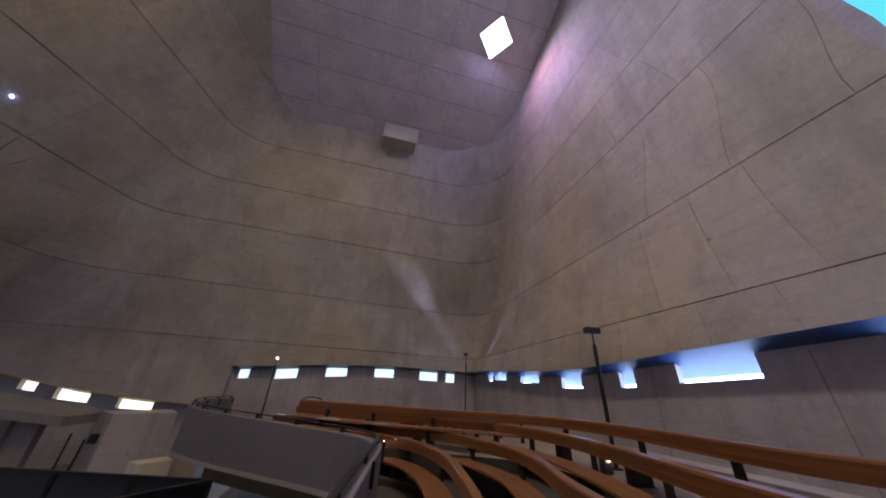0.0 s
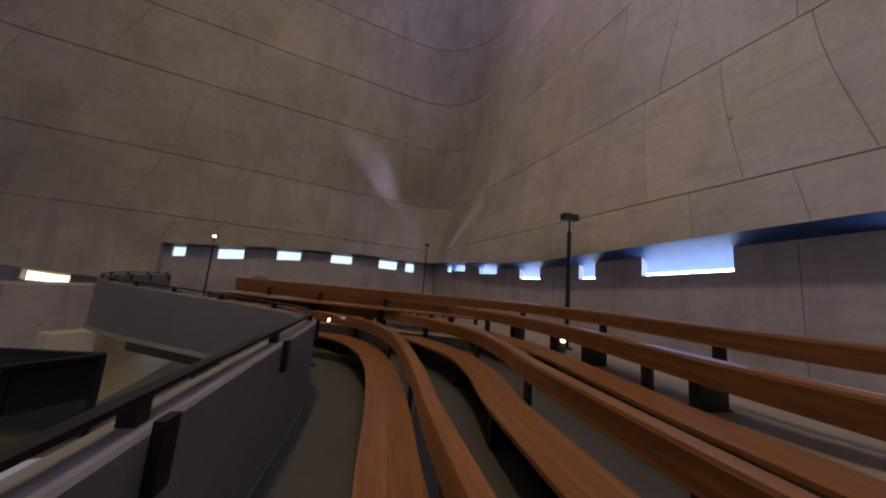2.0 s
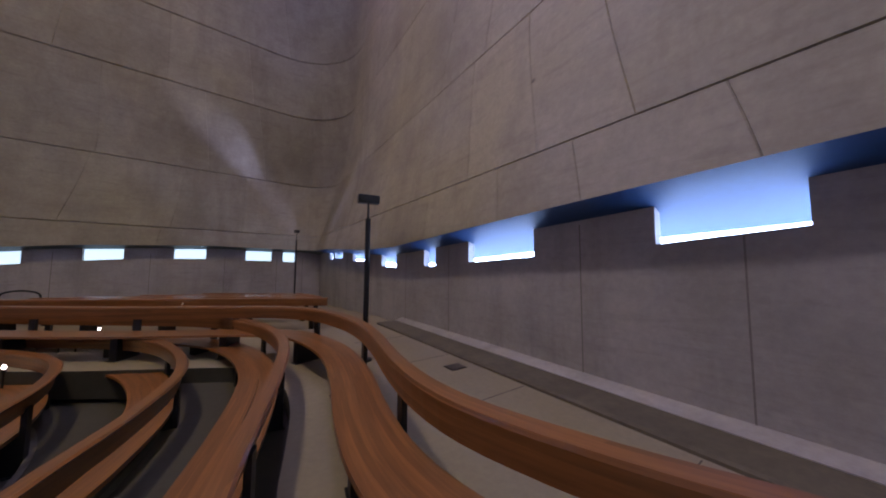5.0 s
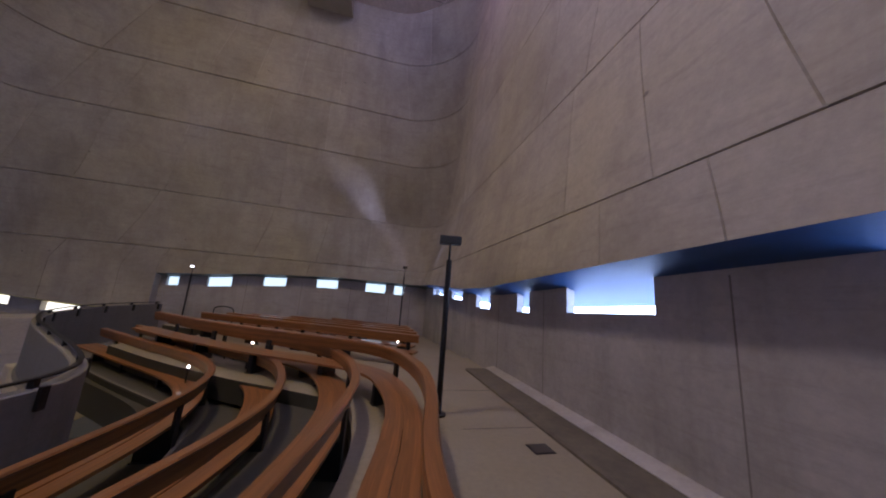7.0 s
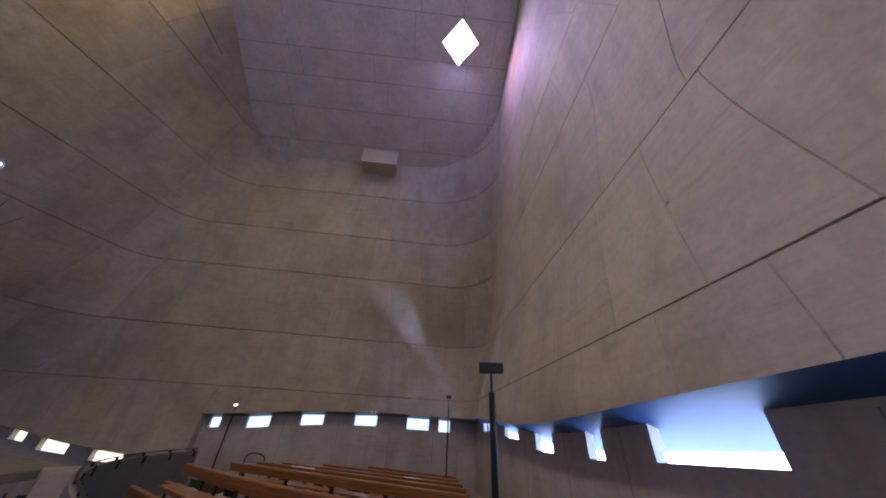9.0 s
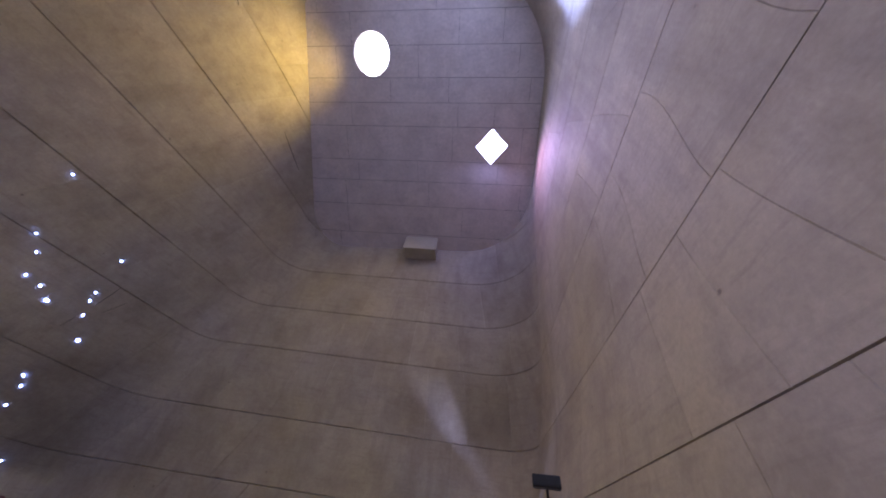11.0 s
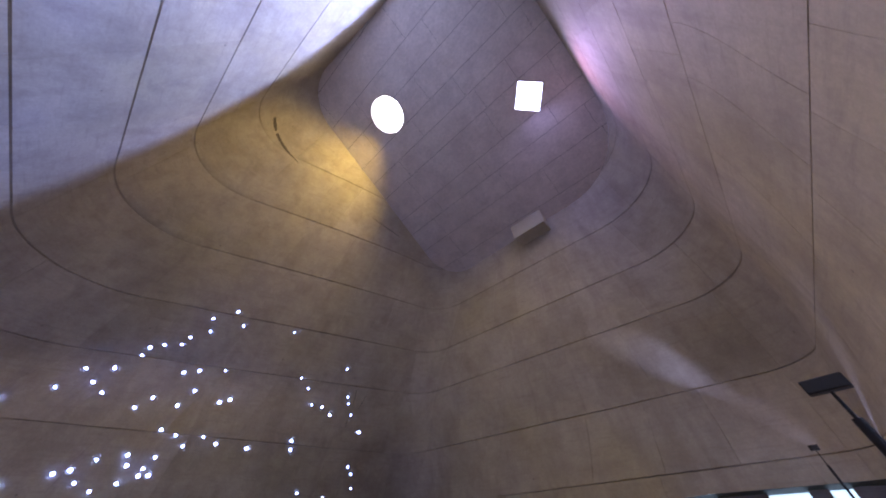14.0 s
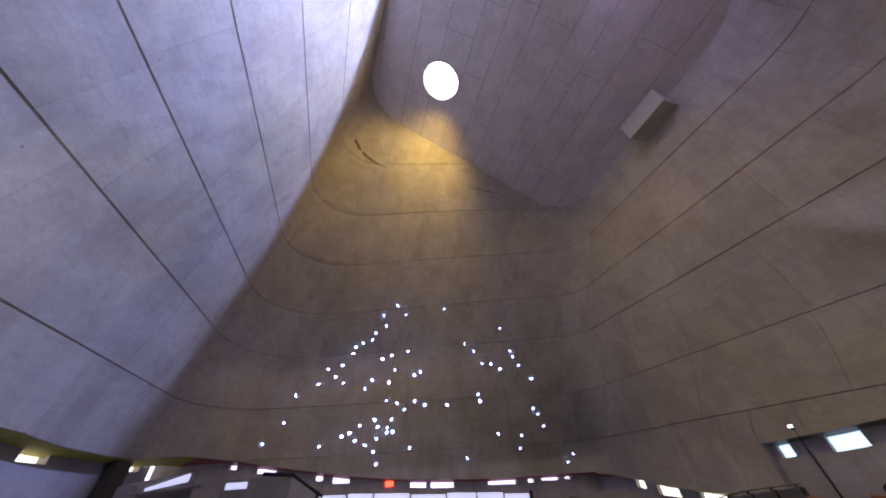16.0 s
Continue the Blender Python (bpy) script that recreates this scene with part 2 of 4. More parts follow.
SLOT_END = -11.2                             # the far window strip stops here; the altar's own strip runs lower
# heights of the shell's lower lip along its four sides
LIP_FAR = [(-11.2, 1.45), (-9.0, 1.6), (-6.4, 1.84), (-2.5, 2.0), (3.0, 1.95)]
LIP_FAR_ALTAR = [(-22.5, 0.80), (-19.5, 0.40), (-17.7, 0.05), (-15.0, -0.25), (-11.2, -0.50)]
LIP_ALTAR = [(-10.5, 3.2), (-6.8, 2.72), (-3.85, 2.24), (0.0, 1.66), (2.64, 1.34), (8.2, 1.0), (12.4, 0.92), (17.5, 0.85)]
LIP_LEFT = [(-24.5, 3.15), (-21.0, 2.85), (-19.2, 2.80), (-15.8, 2.87), (-13.6, 3.06), (-8.0, 3.2), (2.5, 2.3)]
LIP_RIGHT = [(-10.5, 2.3), (-1.4, 1.97), (1.5, 1.84), (4.0, 1.72), (7.0, 1.57), (9.0, 1.58), (12.0, 1.75), (15.0, 1.92), (17.6, 1.97)]


def along(table, u):
    """Linear interpolation in a table of (place, value)."""
    if u <= table[0][0]:
        return table[0][1]
    for (a, va), (c, vc) in zip(table, table[1:]):
        if u <= c:
            return va + (vc - va) * (u - a) / (c - a)
    return table[-1][1]


def low_z(i):
    """Height of the shell's lower lip at plan station i (may be a fraction)."""
    i = i % N
    j, f = int(math.floor(i)), i - math.floor(i)
    p = BASE[j % N].lerp(BASE[(j + 1) % N], f)
    if i < 55:
        if i <= CORNER or p.x > SLOT_END:
            return along(LIP_FAR, p.x)
        g = min((SLOT_END - p.x) / 0.04, 1)
        return along(LIP_FAR, p.x) * (1 - g) + along(LIP_FAR_ALTAR, p.x) * g
    if i < 105:
        return along(LIP_ALTAR, p.y)
    if i < 155:
        return along(LIP_LEFT, p.x)
    return along(LIP_RIGHT, p.y)


def shell(i, z, out=0.0):
    """The shell's inner face at plan station i (may be a fraction) and height z: a smooth curve through the rings and the rim."""
    j, f = int(math.floor(i)), i - math.floor(i)
    knots = [(h, ring[j % N].lerp(ring[(j + 1) % N], f)) for h, ring in RINGS]
    t = TOP[j % N].lerp(TOP[(j + 1) % N], f)
    knots.append((ceiling_z(t.y), t))
    if z <= knots[0][0]:
        p = knots[0][1].copy()
    else:
        k = min(len(knots) - 2, sum(1 for h, _ in knots[1:] if z > h))
        (h0, a), (h1, c) = knots[k], knots[k + 1]
        w = (z - h0) / (h1 - h0)
        # slopes at both ends from the neighbours, for a curve without kinks
        m0 = (c - knots[k - 1][1]) / (h1 - knots[k - 1][0]) if k else (c - a) / (h1 - h0)
        m1 = (knots[k + 2][1] - a) / (knots[k + 2][0] - h0) if k + 2 < len(knots) else (c - a) / (h1 - h0)
        d, u = h1 - h0, w
        p = a * (2 * u ** 3 - 3 * u * u + 1) + m0 * d * (u ** 3 - 2 * u * u + u) + c * (3 * u * u - 2 * u ** 3) + m1 * d * (u ** 3 - u * u)
    if out:
        o = Vector((-8.0, 4.0))
        p = p + (p - o).normalized() * out
    return Vector((p.x, p.y, z))


def top_z(i):
    j, f = int(math.floor(i)), i - math.floor(i)
    return ceiling_z((TOP[j % N].lerp(TOP[(j + 1) % N], f)).y)


def far_station(x):
    """Plan station on the far side at which the lip passes x."""
    a, c = BASE[CORNER + 1], BASE[CORNER + SIDE - 1]
    return CORNER + 1 + (a.x - x) / (a.x - c.x) * (SIDE - 2)


BREAK = [far_station(SLOT_END), far_station(SLOT_END - 0.04)]


JOINTS = [2.75, 5.6, 9.0, 11.6, 14.5, 17.4, 20.3]
# upright joints of the right wall between one level joint and the next, by their y
RIGHT_CUTS = [(-7.0, -4.2, -1.3, 0.1, 1.65, 3.1, 5.4, 8.2, 11.5), (-7.5, -4.5, -1.6, 1.3, 2.6, 4.2, 6.3, 9.0, 12.0), (-6.5, -3.2, -0.4, 1.45, 3.6, 5.2, 8.0, 11.0),
              (-4.0, -1.0, 2.2, 4.4, 7.3, 10.5), (-2.5, 0.5, 3.4, 6.2, 9.5), (-1.0, 2.4, 5.0, 8.5), (0.5, 4.0, 7.5), (2.0, 6.0)]


def right_station(y, z):
    """Plan station at which the right side passes y at height z."""
    return min((155 + k * 0.05 for k in range(0, 900)), key=lambda i: abs(shell(i, z).y - y))


SIDES = [("wall_far", "board-marked grey concrete wall leaning inward over a window strip"),
         ("wall_altar", "leaning concrete altar wall pierced by small star-like light holes"),
         ("wall_left", "smooth sloping concrete wall washed by skylight"),
         ("wall_right", "tall plain concrete wall above the rear aisle windows")]


def build_shell():
    rnd = random.Random(4)
    levels = [None] + JOINTS + [None]
    for s, (name, label) in enumerate(SIDES):
        a, b = s * (CORNER + SIDE), (s + 1) * (CORNER + SIDE)
        back = bmesh.new()
        rows = []
        for i in sorted(list(range(a, b + 1)) + (BREAK if s == 0 else [])):
            lo, hi = low_z(i) + 0.04, top_z(i)
            col = []
            for o in (0.12, 0.55):
                col.append([back.verts.new(shell(i, min(max(lo, -2.0 + 0.5 * k), hi), o)) for k in range(58)])
            rows.append(col)
        for i in range(len(rows) - 1):
            for k in range(57):
                back.faces.new((rows[i][0][k], rows[i + 1][0][k], rows[i + 1][0][k + 1], rows[i][0][k + 1]))
                back.faces.new((rows[i][1][k], rows[i][1][k + 1], rows[i + 1][1][k + 1], rows[i + 1][1][k]))
        bmesh.ops.dissolve_degenerate(back, dist=0.0005, edges=back.edges)
        wall = new(name, mesh_of(back, name, JOINT, True))
        tagged(wall, label, "wall", kind="structure")
        for k in range(len(levels) - 1):
            cuts, i = [a + 0.0], a + 5 + rnd.uniform(0, 6)
            while i < b - 4:
                cuts.append(i)
                i += rnd.choice((5, 6, 7.5, 9, 11)) * (1.0 if s in (0, 3) else 1.1)
            cuts.append(float(b))
            if s == 3:
                cuts = [a + 0.0] + [right_station(y, 4.2 + 3 * (k - 1) if k else 2.3) for y in RIGHT_CUTS[k]] + [float(b)]
            if s == 0 and k == 0:
                cuts = sorted([c for c in cuts if abs(c - BREAK[0]) > 1.5] + BREAK)
            for c0, c1 in zip(cuts, cuts[1:]):
                panel(wall, c0, c1, levels[k], levels[k + 1])


def panel(wall, c0, c1, z0, z1):
    n = max(3, int((c1 - c0) * 1.6))
    us = [c0 + (c1 - c0) * k / n for k in range(n + 1)]
    lo = [low_z(u) if z0 is None else max(z0, low_z(u)) for u in us]
    hi = [top_z(u) if z1 is None else min(z1, top_z(u)) for u in us]
    if max(h - l for h, l in zip(hi, lo)) < 0.12:
        return
    eu = 0.010 / max(0.05, (shell(c1, 4) - shell(c0, 4)).length) * (c1 - c0)
    us = [us[0], us[0] + eu] + us[1:-1] + [us[-1] - eu, us[-1]]
    vs = 9
    bm = bmesh.new()
    grid = []
    for q, u in enumerate(us):
        l = low_z(u) if z0 is None else max(z0, low_z(u))
        h = max(l + 0.002, top_z(u) if z1 is None else min(z1, top_z(u)))
        e = min(0.014 if c0 >= 149 else (0.034 if c0 >= 99 else 0.028), (h - l) * 0.3)
        zs = [l, l + e] + [l + (h - l) * k / vs for k in range(1, vs)] + [h - e, h]
        col = []
        for r, z in enumerate(zs):
            edge = (r in (0, len(zs) - 1)) or q in (0, len(us) - 1)
            if z0 is None and r == 0 and 0 < q < len(us) - 1:
                edge = False
            level = r in (0, len(zs) - 1)
            col.append(bm.verts.new(shell(u, z, (0.07 if level else 0.02) if edge else 0.0)))
        grid.append(col)
    for q in range(len(grid) - 1):
        for r in range(len(grid[0]) - 1):
            bm.faces.new((grid[q][r], grid[q][r + 1], grid[q + 1][r + 1], grid[q + 1][r]))
    ob = part("concrete_panel", bm, CONCRETE, wall, smooth=True)


build_shell()

# ---------- ceiling with its two light wells ----------
SQ = [(0.23, 6.25), (1.28, 7.2), (0.28, 8.3), (-0.78, 7.32)]
CIR = (-7.5, 2.4, 1.12)


def build_ceiling():
    bm = bmesh.new()
    edges = []

    def loop(pts, dz=0.0):
        vs = [bm.verts.new((x, y, ceiling_z(y) + dz)) for x, y in pts]
        es = [bm.edges.new((vs[i], vs[(i + 1) % len(vs)])) for i in range(len(vs))]
        return vs, es

    rim = [(p.x, p.y) for p in TOP]
    c = Vector((-4, 6.5))
    rim = [tuple(Vector(p) + (Vector(p) - c).normalized() * 0.3) for p in rim]
    circle = [(CIR[0] + CIR[2] * math.cos(a * math.pi / 16), CIR[1] + CIR[2] * math.sin(a * math.pi / 16)) for a in range(32)]
    holes = []
    for pts in (rim, SQ, circle):
        vs, es = loop(pts)
        edges += es
        holes.append(vs)
    bmesh.ops.triangle_fill(bm, use_beauty=True, edges=edges)
    for f in bm.faces:
        if f.normal.z > 0:
            f.normal_flip()
    # the wells go up through the slab
    for vs in holes[1:]:
        up = [bm.verts.new(v.co + Vector((0.05, 0.2, 0.5))) for v in vs]
        for i in range(len(vs)):
            j = (i + 1) % len(vs)
            bm.faces.new((vs[i], vs[j], up[j], up[i]))
    # shutter boards: thin joints between strips, then staggered cross joints
    rnd = random.Random(9)
    flat = [f for f in bm.faces if abs(f.normal.z) > 0.8]
    back = bmesh.new()
    for f in flat:
        back.faces.new([back.verts.new(v.co + Vector((0, 0, 0.03))) for v in f.verts])

    def thin(p, n, keep, w):
        for o in (-w, w):
            g = [f for f in bm.faces if abs(f.normal.z) > 0.8 and keep(f)]
            g += list({e for f in g for e in f.edges}) + list({v for f in g for v in f.verts})
            bmesh.ops.bisect_plane(bm, geom=g, plane_co=Vector(p) + Vector(n) * o, plane_no=n)

    ys, y = [], -3.2
    while y < 15:
        ys.append(y)
        y += rnd.choice((1.3, 1.6, 2.0))
    for y in ys:
        thin((0, y, 0), (0, 1, 0), lambda f: True, 0.009)
    xs = []
    for y0, y1 in zip(ys, ys[1:]):
        for x in (rnd.uniform(-11, -6), rnd.uniform(-5, -1), rnd.uniform(0, 3)):
            xs.append((y0, y1, x))
            thin((x, 0, 0), (1, 0, 0), lambda f: y0 + 0.004 < f.calc_center_median().y < y1 - 0.004, 0.006)
    gone = []
    for f in bm.faces:
        if abs(f.normal.z) < 0.8:
            continue
        c = f.calc_center_median()
        if any(abs(c.y - y) < 0.008 for y in ys) or any(y0 < c.y < y1 and abs(c.x - x) < 0.005 for y0, y1, x in xs):
            gone.append(f)
    bmesh.ops.delete(bm, geom=gone, context="FACES_ONLY")
    k = len(bm.faces)
    for f in back.faces:
        nf = bm.faces.new([bm.verts.new(v.co) for v in f.verts])
        nf.material_index = 1
    back.free()
    ob = new("ceiling", mesh_of(bm, "ceiling", [CEILING, JOINT]))
    tagged(ob, "sloping dark board-marked concrete ceiling with a round and a square skylight", "ceiling", kind="structure")


build_ceiling()

# ---------- soffit, low walls and windows ----------
SKYGLOW = material("daylight_backdrop", (0.9, 0.95, 1.0), 1.0, emit=((0.80, 0.90, 1.0), 7.0))
GREENGLOW = material("daylight_backdrop_green", (0.9, 1.0, 0.95), 1.0, emit=((0.78, 1.0, 0.92), 1.6))
YELLOWGLOW = material("daylight_backdrop_yellow", (1.0, 0.95, 0.7), 1.0, emit=((1.0, 0.95, 0.62), 2.4))
PINKGLOW = material("daylight_backdrop_pink", (1.0, 0.92, 0.95), 1.0, emit=((1.0, 0.88, 0.93), 2.8))
BLUEGLOW = material("daylight_backdrop_blue", (0.9, 0.95, 1.0), 1.0, emit=((0.66, 0.86, 1.0), 15.0))
SOFFITS = [(0, BREAK[0], "soffit_far", (0.06, 0.08, 0.07)), (BREAK[1], 49.99, "soffit_far_altar", (0.55, 0.50, 0.04)),
           (50, 104, "soffit_altar", (0.40, 0.12, 0.14)), (104, 150, "soffit_left", (0.50, 0.47, 0.05)), (150, 200, "soffit_right", (0.012, 0.05, 0.16))]


def build_soffits():
    for a, b, name, colour in SOFFITS:
        mat = material(name + "_paint", colour, 0.6, grain=(12, 0.15), stain=(1.5, 0.3, tuple(c * 0.6 for c in colour)))
        bm = bmesh.new()
        rows = []
        for i in sorted({a, b} | set(range(math.ceil(a), math.floor(b) + 1))):
            z = low_z(min(i, b - 0.001))
            p, g, q = shell(i, z), shell(i, 1.0).to_2d(), (shell(i + 0.1, 1.0) - shell(i - 0.1, 1.0)).to_2d()
            o = Vector((q.y, -q.x)).normalized()
            w, zw = g + o * 1.3, z - (0.47 if i >= 150 else 0.3)
            rows.append([bm.verts.new(p), bm.verts.new((w.x, w.y, zw)), bm.verts.new((w.x, w.y, zw + 0.9))])
        for r, s in zip(rows, rows[1:]):
            bm.faces.new((r[0], r[1], s[1], s[0]))
            bm.faces.new((r[1], r[2], s[2], s[1]))
        bmesh.ops.recalc_face_normals(bm, faces=bm.faces)
        ob = new(name, mesh_of(bm, name, mat))
        tagged(ob, "painted underside of the overhanging concrete shell", "soffit", kind="structure")


build_soffits()
pier = part("slot_end", box(SLOT_END - 0.25, SLOT_END - 0.002, YF - LIP + 0.01, YF, -0.6, 1.5), LOW)
tagged(pier, "concrete pier that closes the window strip", "pier", kind="structure")


def low_wall(name, label, p, q, z_bottom, top, windows, thick=0.45, mat=None, beyond=0.5, glass=0.3, sky=None):
    """A straight low wall whose inner face runs from p to q (outside on the right), its top following top(s), with notches (from, to, sill height)."""
    p, q = Vector(p), Vector(q)
    d = (q - p).normalized()
    o = Vector((d.y, -d.x))
    length = (q - p).length
    cuts = sorted({0.0, length} | {w[0] for w in windows} | {w[1] for w in windows})
    bm = bmesh.new()
    fine = []
    for a, b in zip(cuts, cuts[1:]):
        n = max(1, int((b - a) / 2.2))
        fine += [(a + (b - a) * k / n, a + (b - a) * (k + 1) / n) for k in range(n)]
    for a, b in fine:
        w = next((w for w in windows if w[0] - 1e-4 <= a and b <= w[1] + 1e-4), None)
        inner, outer = [], []
        for s in (a, b):
            z1 = (w[2] + (w[3] - w[2]) * (s - w[0]) / (w[1] - w[0]) if len(w) > 3 else w[2]) if w else top(s)
            for off, box_ in ((0.0, inner), (thick, outer)):
                c = p + d * s + o * off
                box_.append(((c.x, c.y, z_bottom), (c.x, c.y, z1 - (0.0 if off == 0 else (0.06 if w else 0)))))
        iv = [[bm.verts.new(x) for x in e] for e in inner]
        ov = [[bm.verts.new(x) for x in e] for e in outer]
        for f in ((iv[0][0], iv[1][0], iv[1][1], iv[0][1]), (ov[1][0], ov[0][0], ov[0][1], ov[1][1]), (iv[0][1], iv[1][1], ov[1][1], ov[0][1]),
                  (iv[0][0], iv[0][1], ov[0][1], ov[0][0]), (iv[1][1], iv[1][0], ov[1][0], ov[1][1])):
            bm.faces.new(f)
    bmesh.ops.recalc_face_normals(bm, faces=bm.faces)
    wall = new(name, mesh_of(bm, name, mat or LOW))
    tagged(wall, label, "wall", kind="structure")
    # daylight outside
    bm = bmesh.new()
    a, b = p - d * beyond + o * glass, q + d * beyond + o * glass
    sills = [w[2] for w in windows]
    zb, zt = min(sills) - 1.0, max(sills) + 1.6
    bm.faces.new([bm.verts.new(v) for v in ((a.x, a.y, zb), (b.x, b.y, zb), (b.x, b.y, zt), (a.x, a.y, zt))])
    ob = new("backdrop", mesh_of(bm, "backdrop", sky or SKYGLOW))
    tagged(ob, "plain bright daylight outside the low windows", "backdrop", kind="structure")
    return wall


low_wall("wall_right_low", "smooth grey concrete wall of the rear aisle with notched windows", (XR, YL), (XR, YF), -2.2, lambda s: 2.2,
         [(a - YL, b - YL, s0, s1) for a, b, s0, s1 in ((-3.6, -2.0, 1.55, 1.45), (-0.2, 0.93, 1.35, 1.26), (2.64, 4.3, 1.17, 1.10), (5.56, 6.1, 1.03, 1.02), (7.75, 8.86, 1.01, 1.03),
                                                   (10.42, 11.96, 1.23, 1.27), (13.47, 14.86, 1.42, 1.46), (15.1, 15.77, 1.42, 1.43))], thick=0.16, glass=0.8, sky=BLUEGLOW)
low_wall("wall_far_low", "grey concrete wall with a row of small notched windows", (XR, YF), (-11.4, YF), -2.2, lambda s: 2.2 if s > 0.2 else 2.0,
         [(XR - b, XR - a, sb, sa) for a, b, sa, sb in ((0.9, 1.5, 1.30, 1.30), (-0.82, 0.35, 1.34, 1.33), (-3.62, -2.45, 1.36, 1.38), (-6.42, -5.24, 1.21, 1.30), (-9.1, -7.95, 0.95, 1.06), (-10.93, -10.4, 0.87, 0.92))], glass=0.2, sky=GREENGLOW)
low_wall("wall_far_altar_low", "dim concrete wall beside the sanctuary with yellow-lit windows", (-11.4, YF), (XA - 0.45, YF), -6.6, lambda s: along(LIP_FAR_ALTAR, -11.4 - s) + 0.4,
         [(2.8, 4.3, -0.78, -0.72), (5.5, 6.9, -0.55, -0.42), (7.7, 8.4, -0.17, -0.07)], sky=YELLOWGLOW)
low_wall("wall_altar_low", "concrete wall behind the altar with a strip of white windows", (XA, YF), (XA - 1.95, YL), -6.6, lambda s: along(LIP_ALTAR, YF - s) + 0.25,
         [(YF - b, YF - a, sb, sa) for a, b, sa, sb in ((15.09, 15.61, 0.62, 0.59), (13.21, 14.59, 0.64, 0.58), (12.15, 12.64, 0.59, 0.57), (9.17, 11.26, 0.66, 0.58), (5.18, 6.77, 0.75, 0.68),
                                                    (3.83, 4.89, 0.86, 0.79), (-1.05, -0.05, 1.38, 1.33), (-2.08, -1.68, 1.57, 1.54), (-5.56, -4.45, 2.13, 2.06), (-7.1, -6.74, 2.43, 2.38))], sky=PINKGLOW)
LP, LQ = Vector((XA - 1.5, YL)), Vector((XR, YL))
low_wall("wall_left_low", "concrete wall under the sloping shell with yellow-lit windows", LP, LQ, -6.6, lambda s: along(LIP_LEFT, LP.x + s) + 0.35,
         [(a - LP.x, b - LP.x, sa, sb) for a, b, sa, sb in ((-24.1, -23.8, 2.66, 2.66), (-23.35, -21.43, 2.48, 2.46), (-16.61, -15.25, 2.45, 2.47))], beyond=0.2, sky=YELLOWGLOW)

# ---------- floors ----------
FZ = -0.58                                 # rear aisle
NAVE = -6.6
low = part("floor", box(XA - 1.6, XR + 0.4, YL - 0.4, YF + 0.4, NAVE - 0.15, NAVE), FLOOR)
tagged(low, "polished grey screed floor of the lower nave", "floor", kind="structure")

ROWS = [([(0.45, -0.38), (0.18, 0.2), (-0.02, 0.8), (-0.06, 1.3), (0.02, 1.9), (0.17, 2.6), (0.28, 3.4), (0.25, 4.2), (0.03, 5.1), (-0.48, 5.75), (-1.35, 6.3), (-2.6, 7.0), (-4.4, 8.25), (-6.2, 9.7)], -0.58),
        ([(-1.3, -0.3), (-1.22, 0.4), (-1.1, 1.2), (-0.93, 1.9), (-0.76, 2.6), (-0.6, 3.5), (-0.57, 4.3), (-0.74, 5.35), (-1.15, 6.3), (-1.87, 7.1), (-2.85, 7.85), (-4.6, 9.2), (-6.4, 10.7)], -0.80),
        ([(-2.6, -1.4), (-2.4, 0.0), (-2.2, 1.2), (-2.0, 2.2), (-1.72, 3.1), (-1.57, 4.1), (-1.73, 5.15), (-2.12, 6.15), (-2.75, 6.9), (-3.5, 7.5), (-5.2, 8.85), (-7.0, 10.4)], -1.05),
        ([(-3.9, -2.4), (-3.6, -0.6), (-3.4, 0.6), (-3.23, 1.7), (-3.07, 2.5), (-2.94, 3.3), (-2.84, 4.2), (-2.87, 5.15), (-3.12, 6.1), (-3.72, 7.0), (-4.65, 7.85), (-6.1, 9.0), (-7.8, 10.4)], -1.19)]


def tier(path, z, front, backo, drop):
    sec = [(-backo, 0.0), (front, 0.0), (front, -drop), (-backo, -drop)]
    return sweep(path, sec, z)


# rear aisle slab and the broad low steps down to the far corner
STEP_AT, STEP_RUN, DROP = 7.3, 2.15, 0.10


def slab(name, label, category, pts, z, deep=0.4):
    bm = bmesh.new()
    top = [bm.verts.new((x, y, z)) for x, y in pts]
    bot = [bm.verts.new((x, y, z - deep)) for x, y in pts]
    es = [bm.edges.new((top[k], top[(k + 1) % len(top)])) for k in range(len(top))]
    bmesh.ops.triangle_fill(bm, use_beauty=True, edges=es)
    for k in range(len(top)):
        j = (k + 1) % len(top)
        # sides take the darkened tier colour, for shade between the rows
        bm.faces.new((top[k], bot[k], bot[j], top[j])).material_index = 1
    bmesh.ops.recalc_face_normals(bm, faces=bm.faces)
    return tagged(part(name, bm, [FLOOR, SHADED_TIER]), label, category, kind="structure")


def build_aisle():
    edge = [(p.x + n.x * 0.8, p.y + n.y * 0.8) for p, d, n in frames_of(smooth_path(ROWS[0][0], 0.4))]
    pts = [(1.0, STEP_AT), (XR, STEP_AT), (XR, YL), (-1.25, YL), (-1.25, -0.45)] + [e for e in edge if e[1] > -0.3] + [(-6.2, STEP_AT + 7.2 * 0.56)]
    slab("floor_aisle", "pale worn concrete floor of the rear aisle", "floor", pts, FZ)


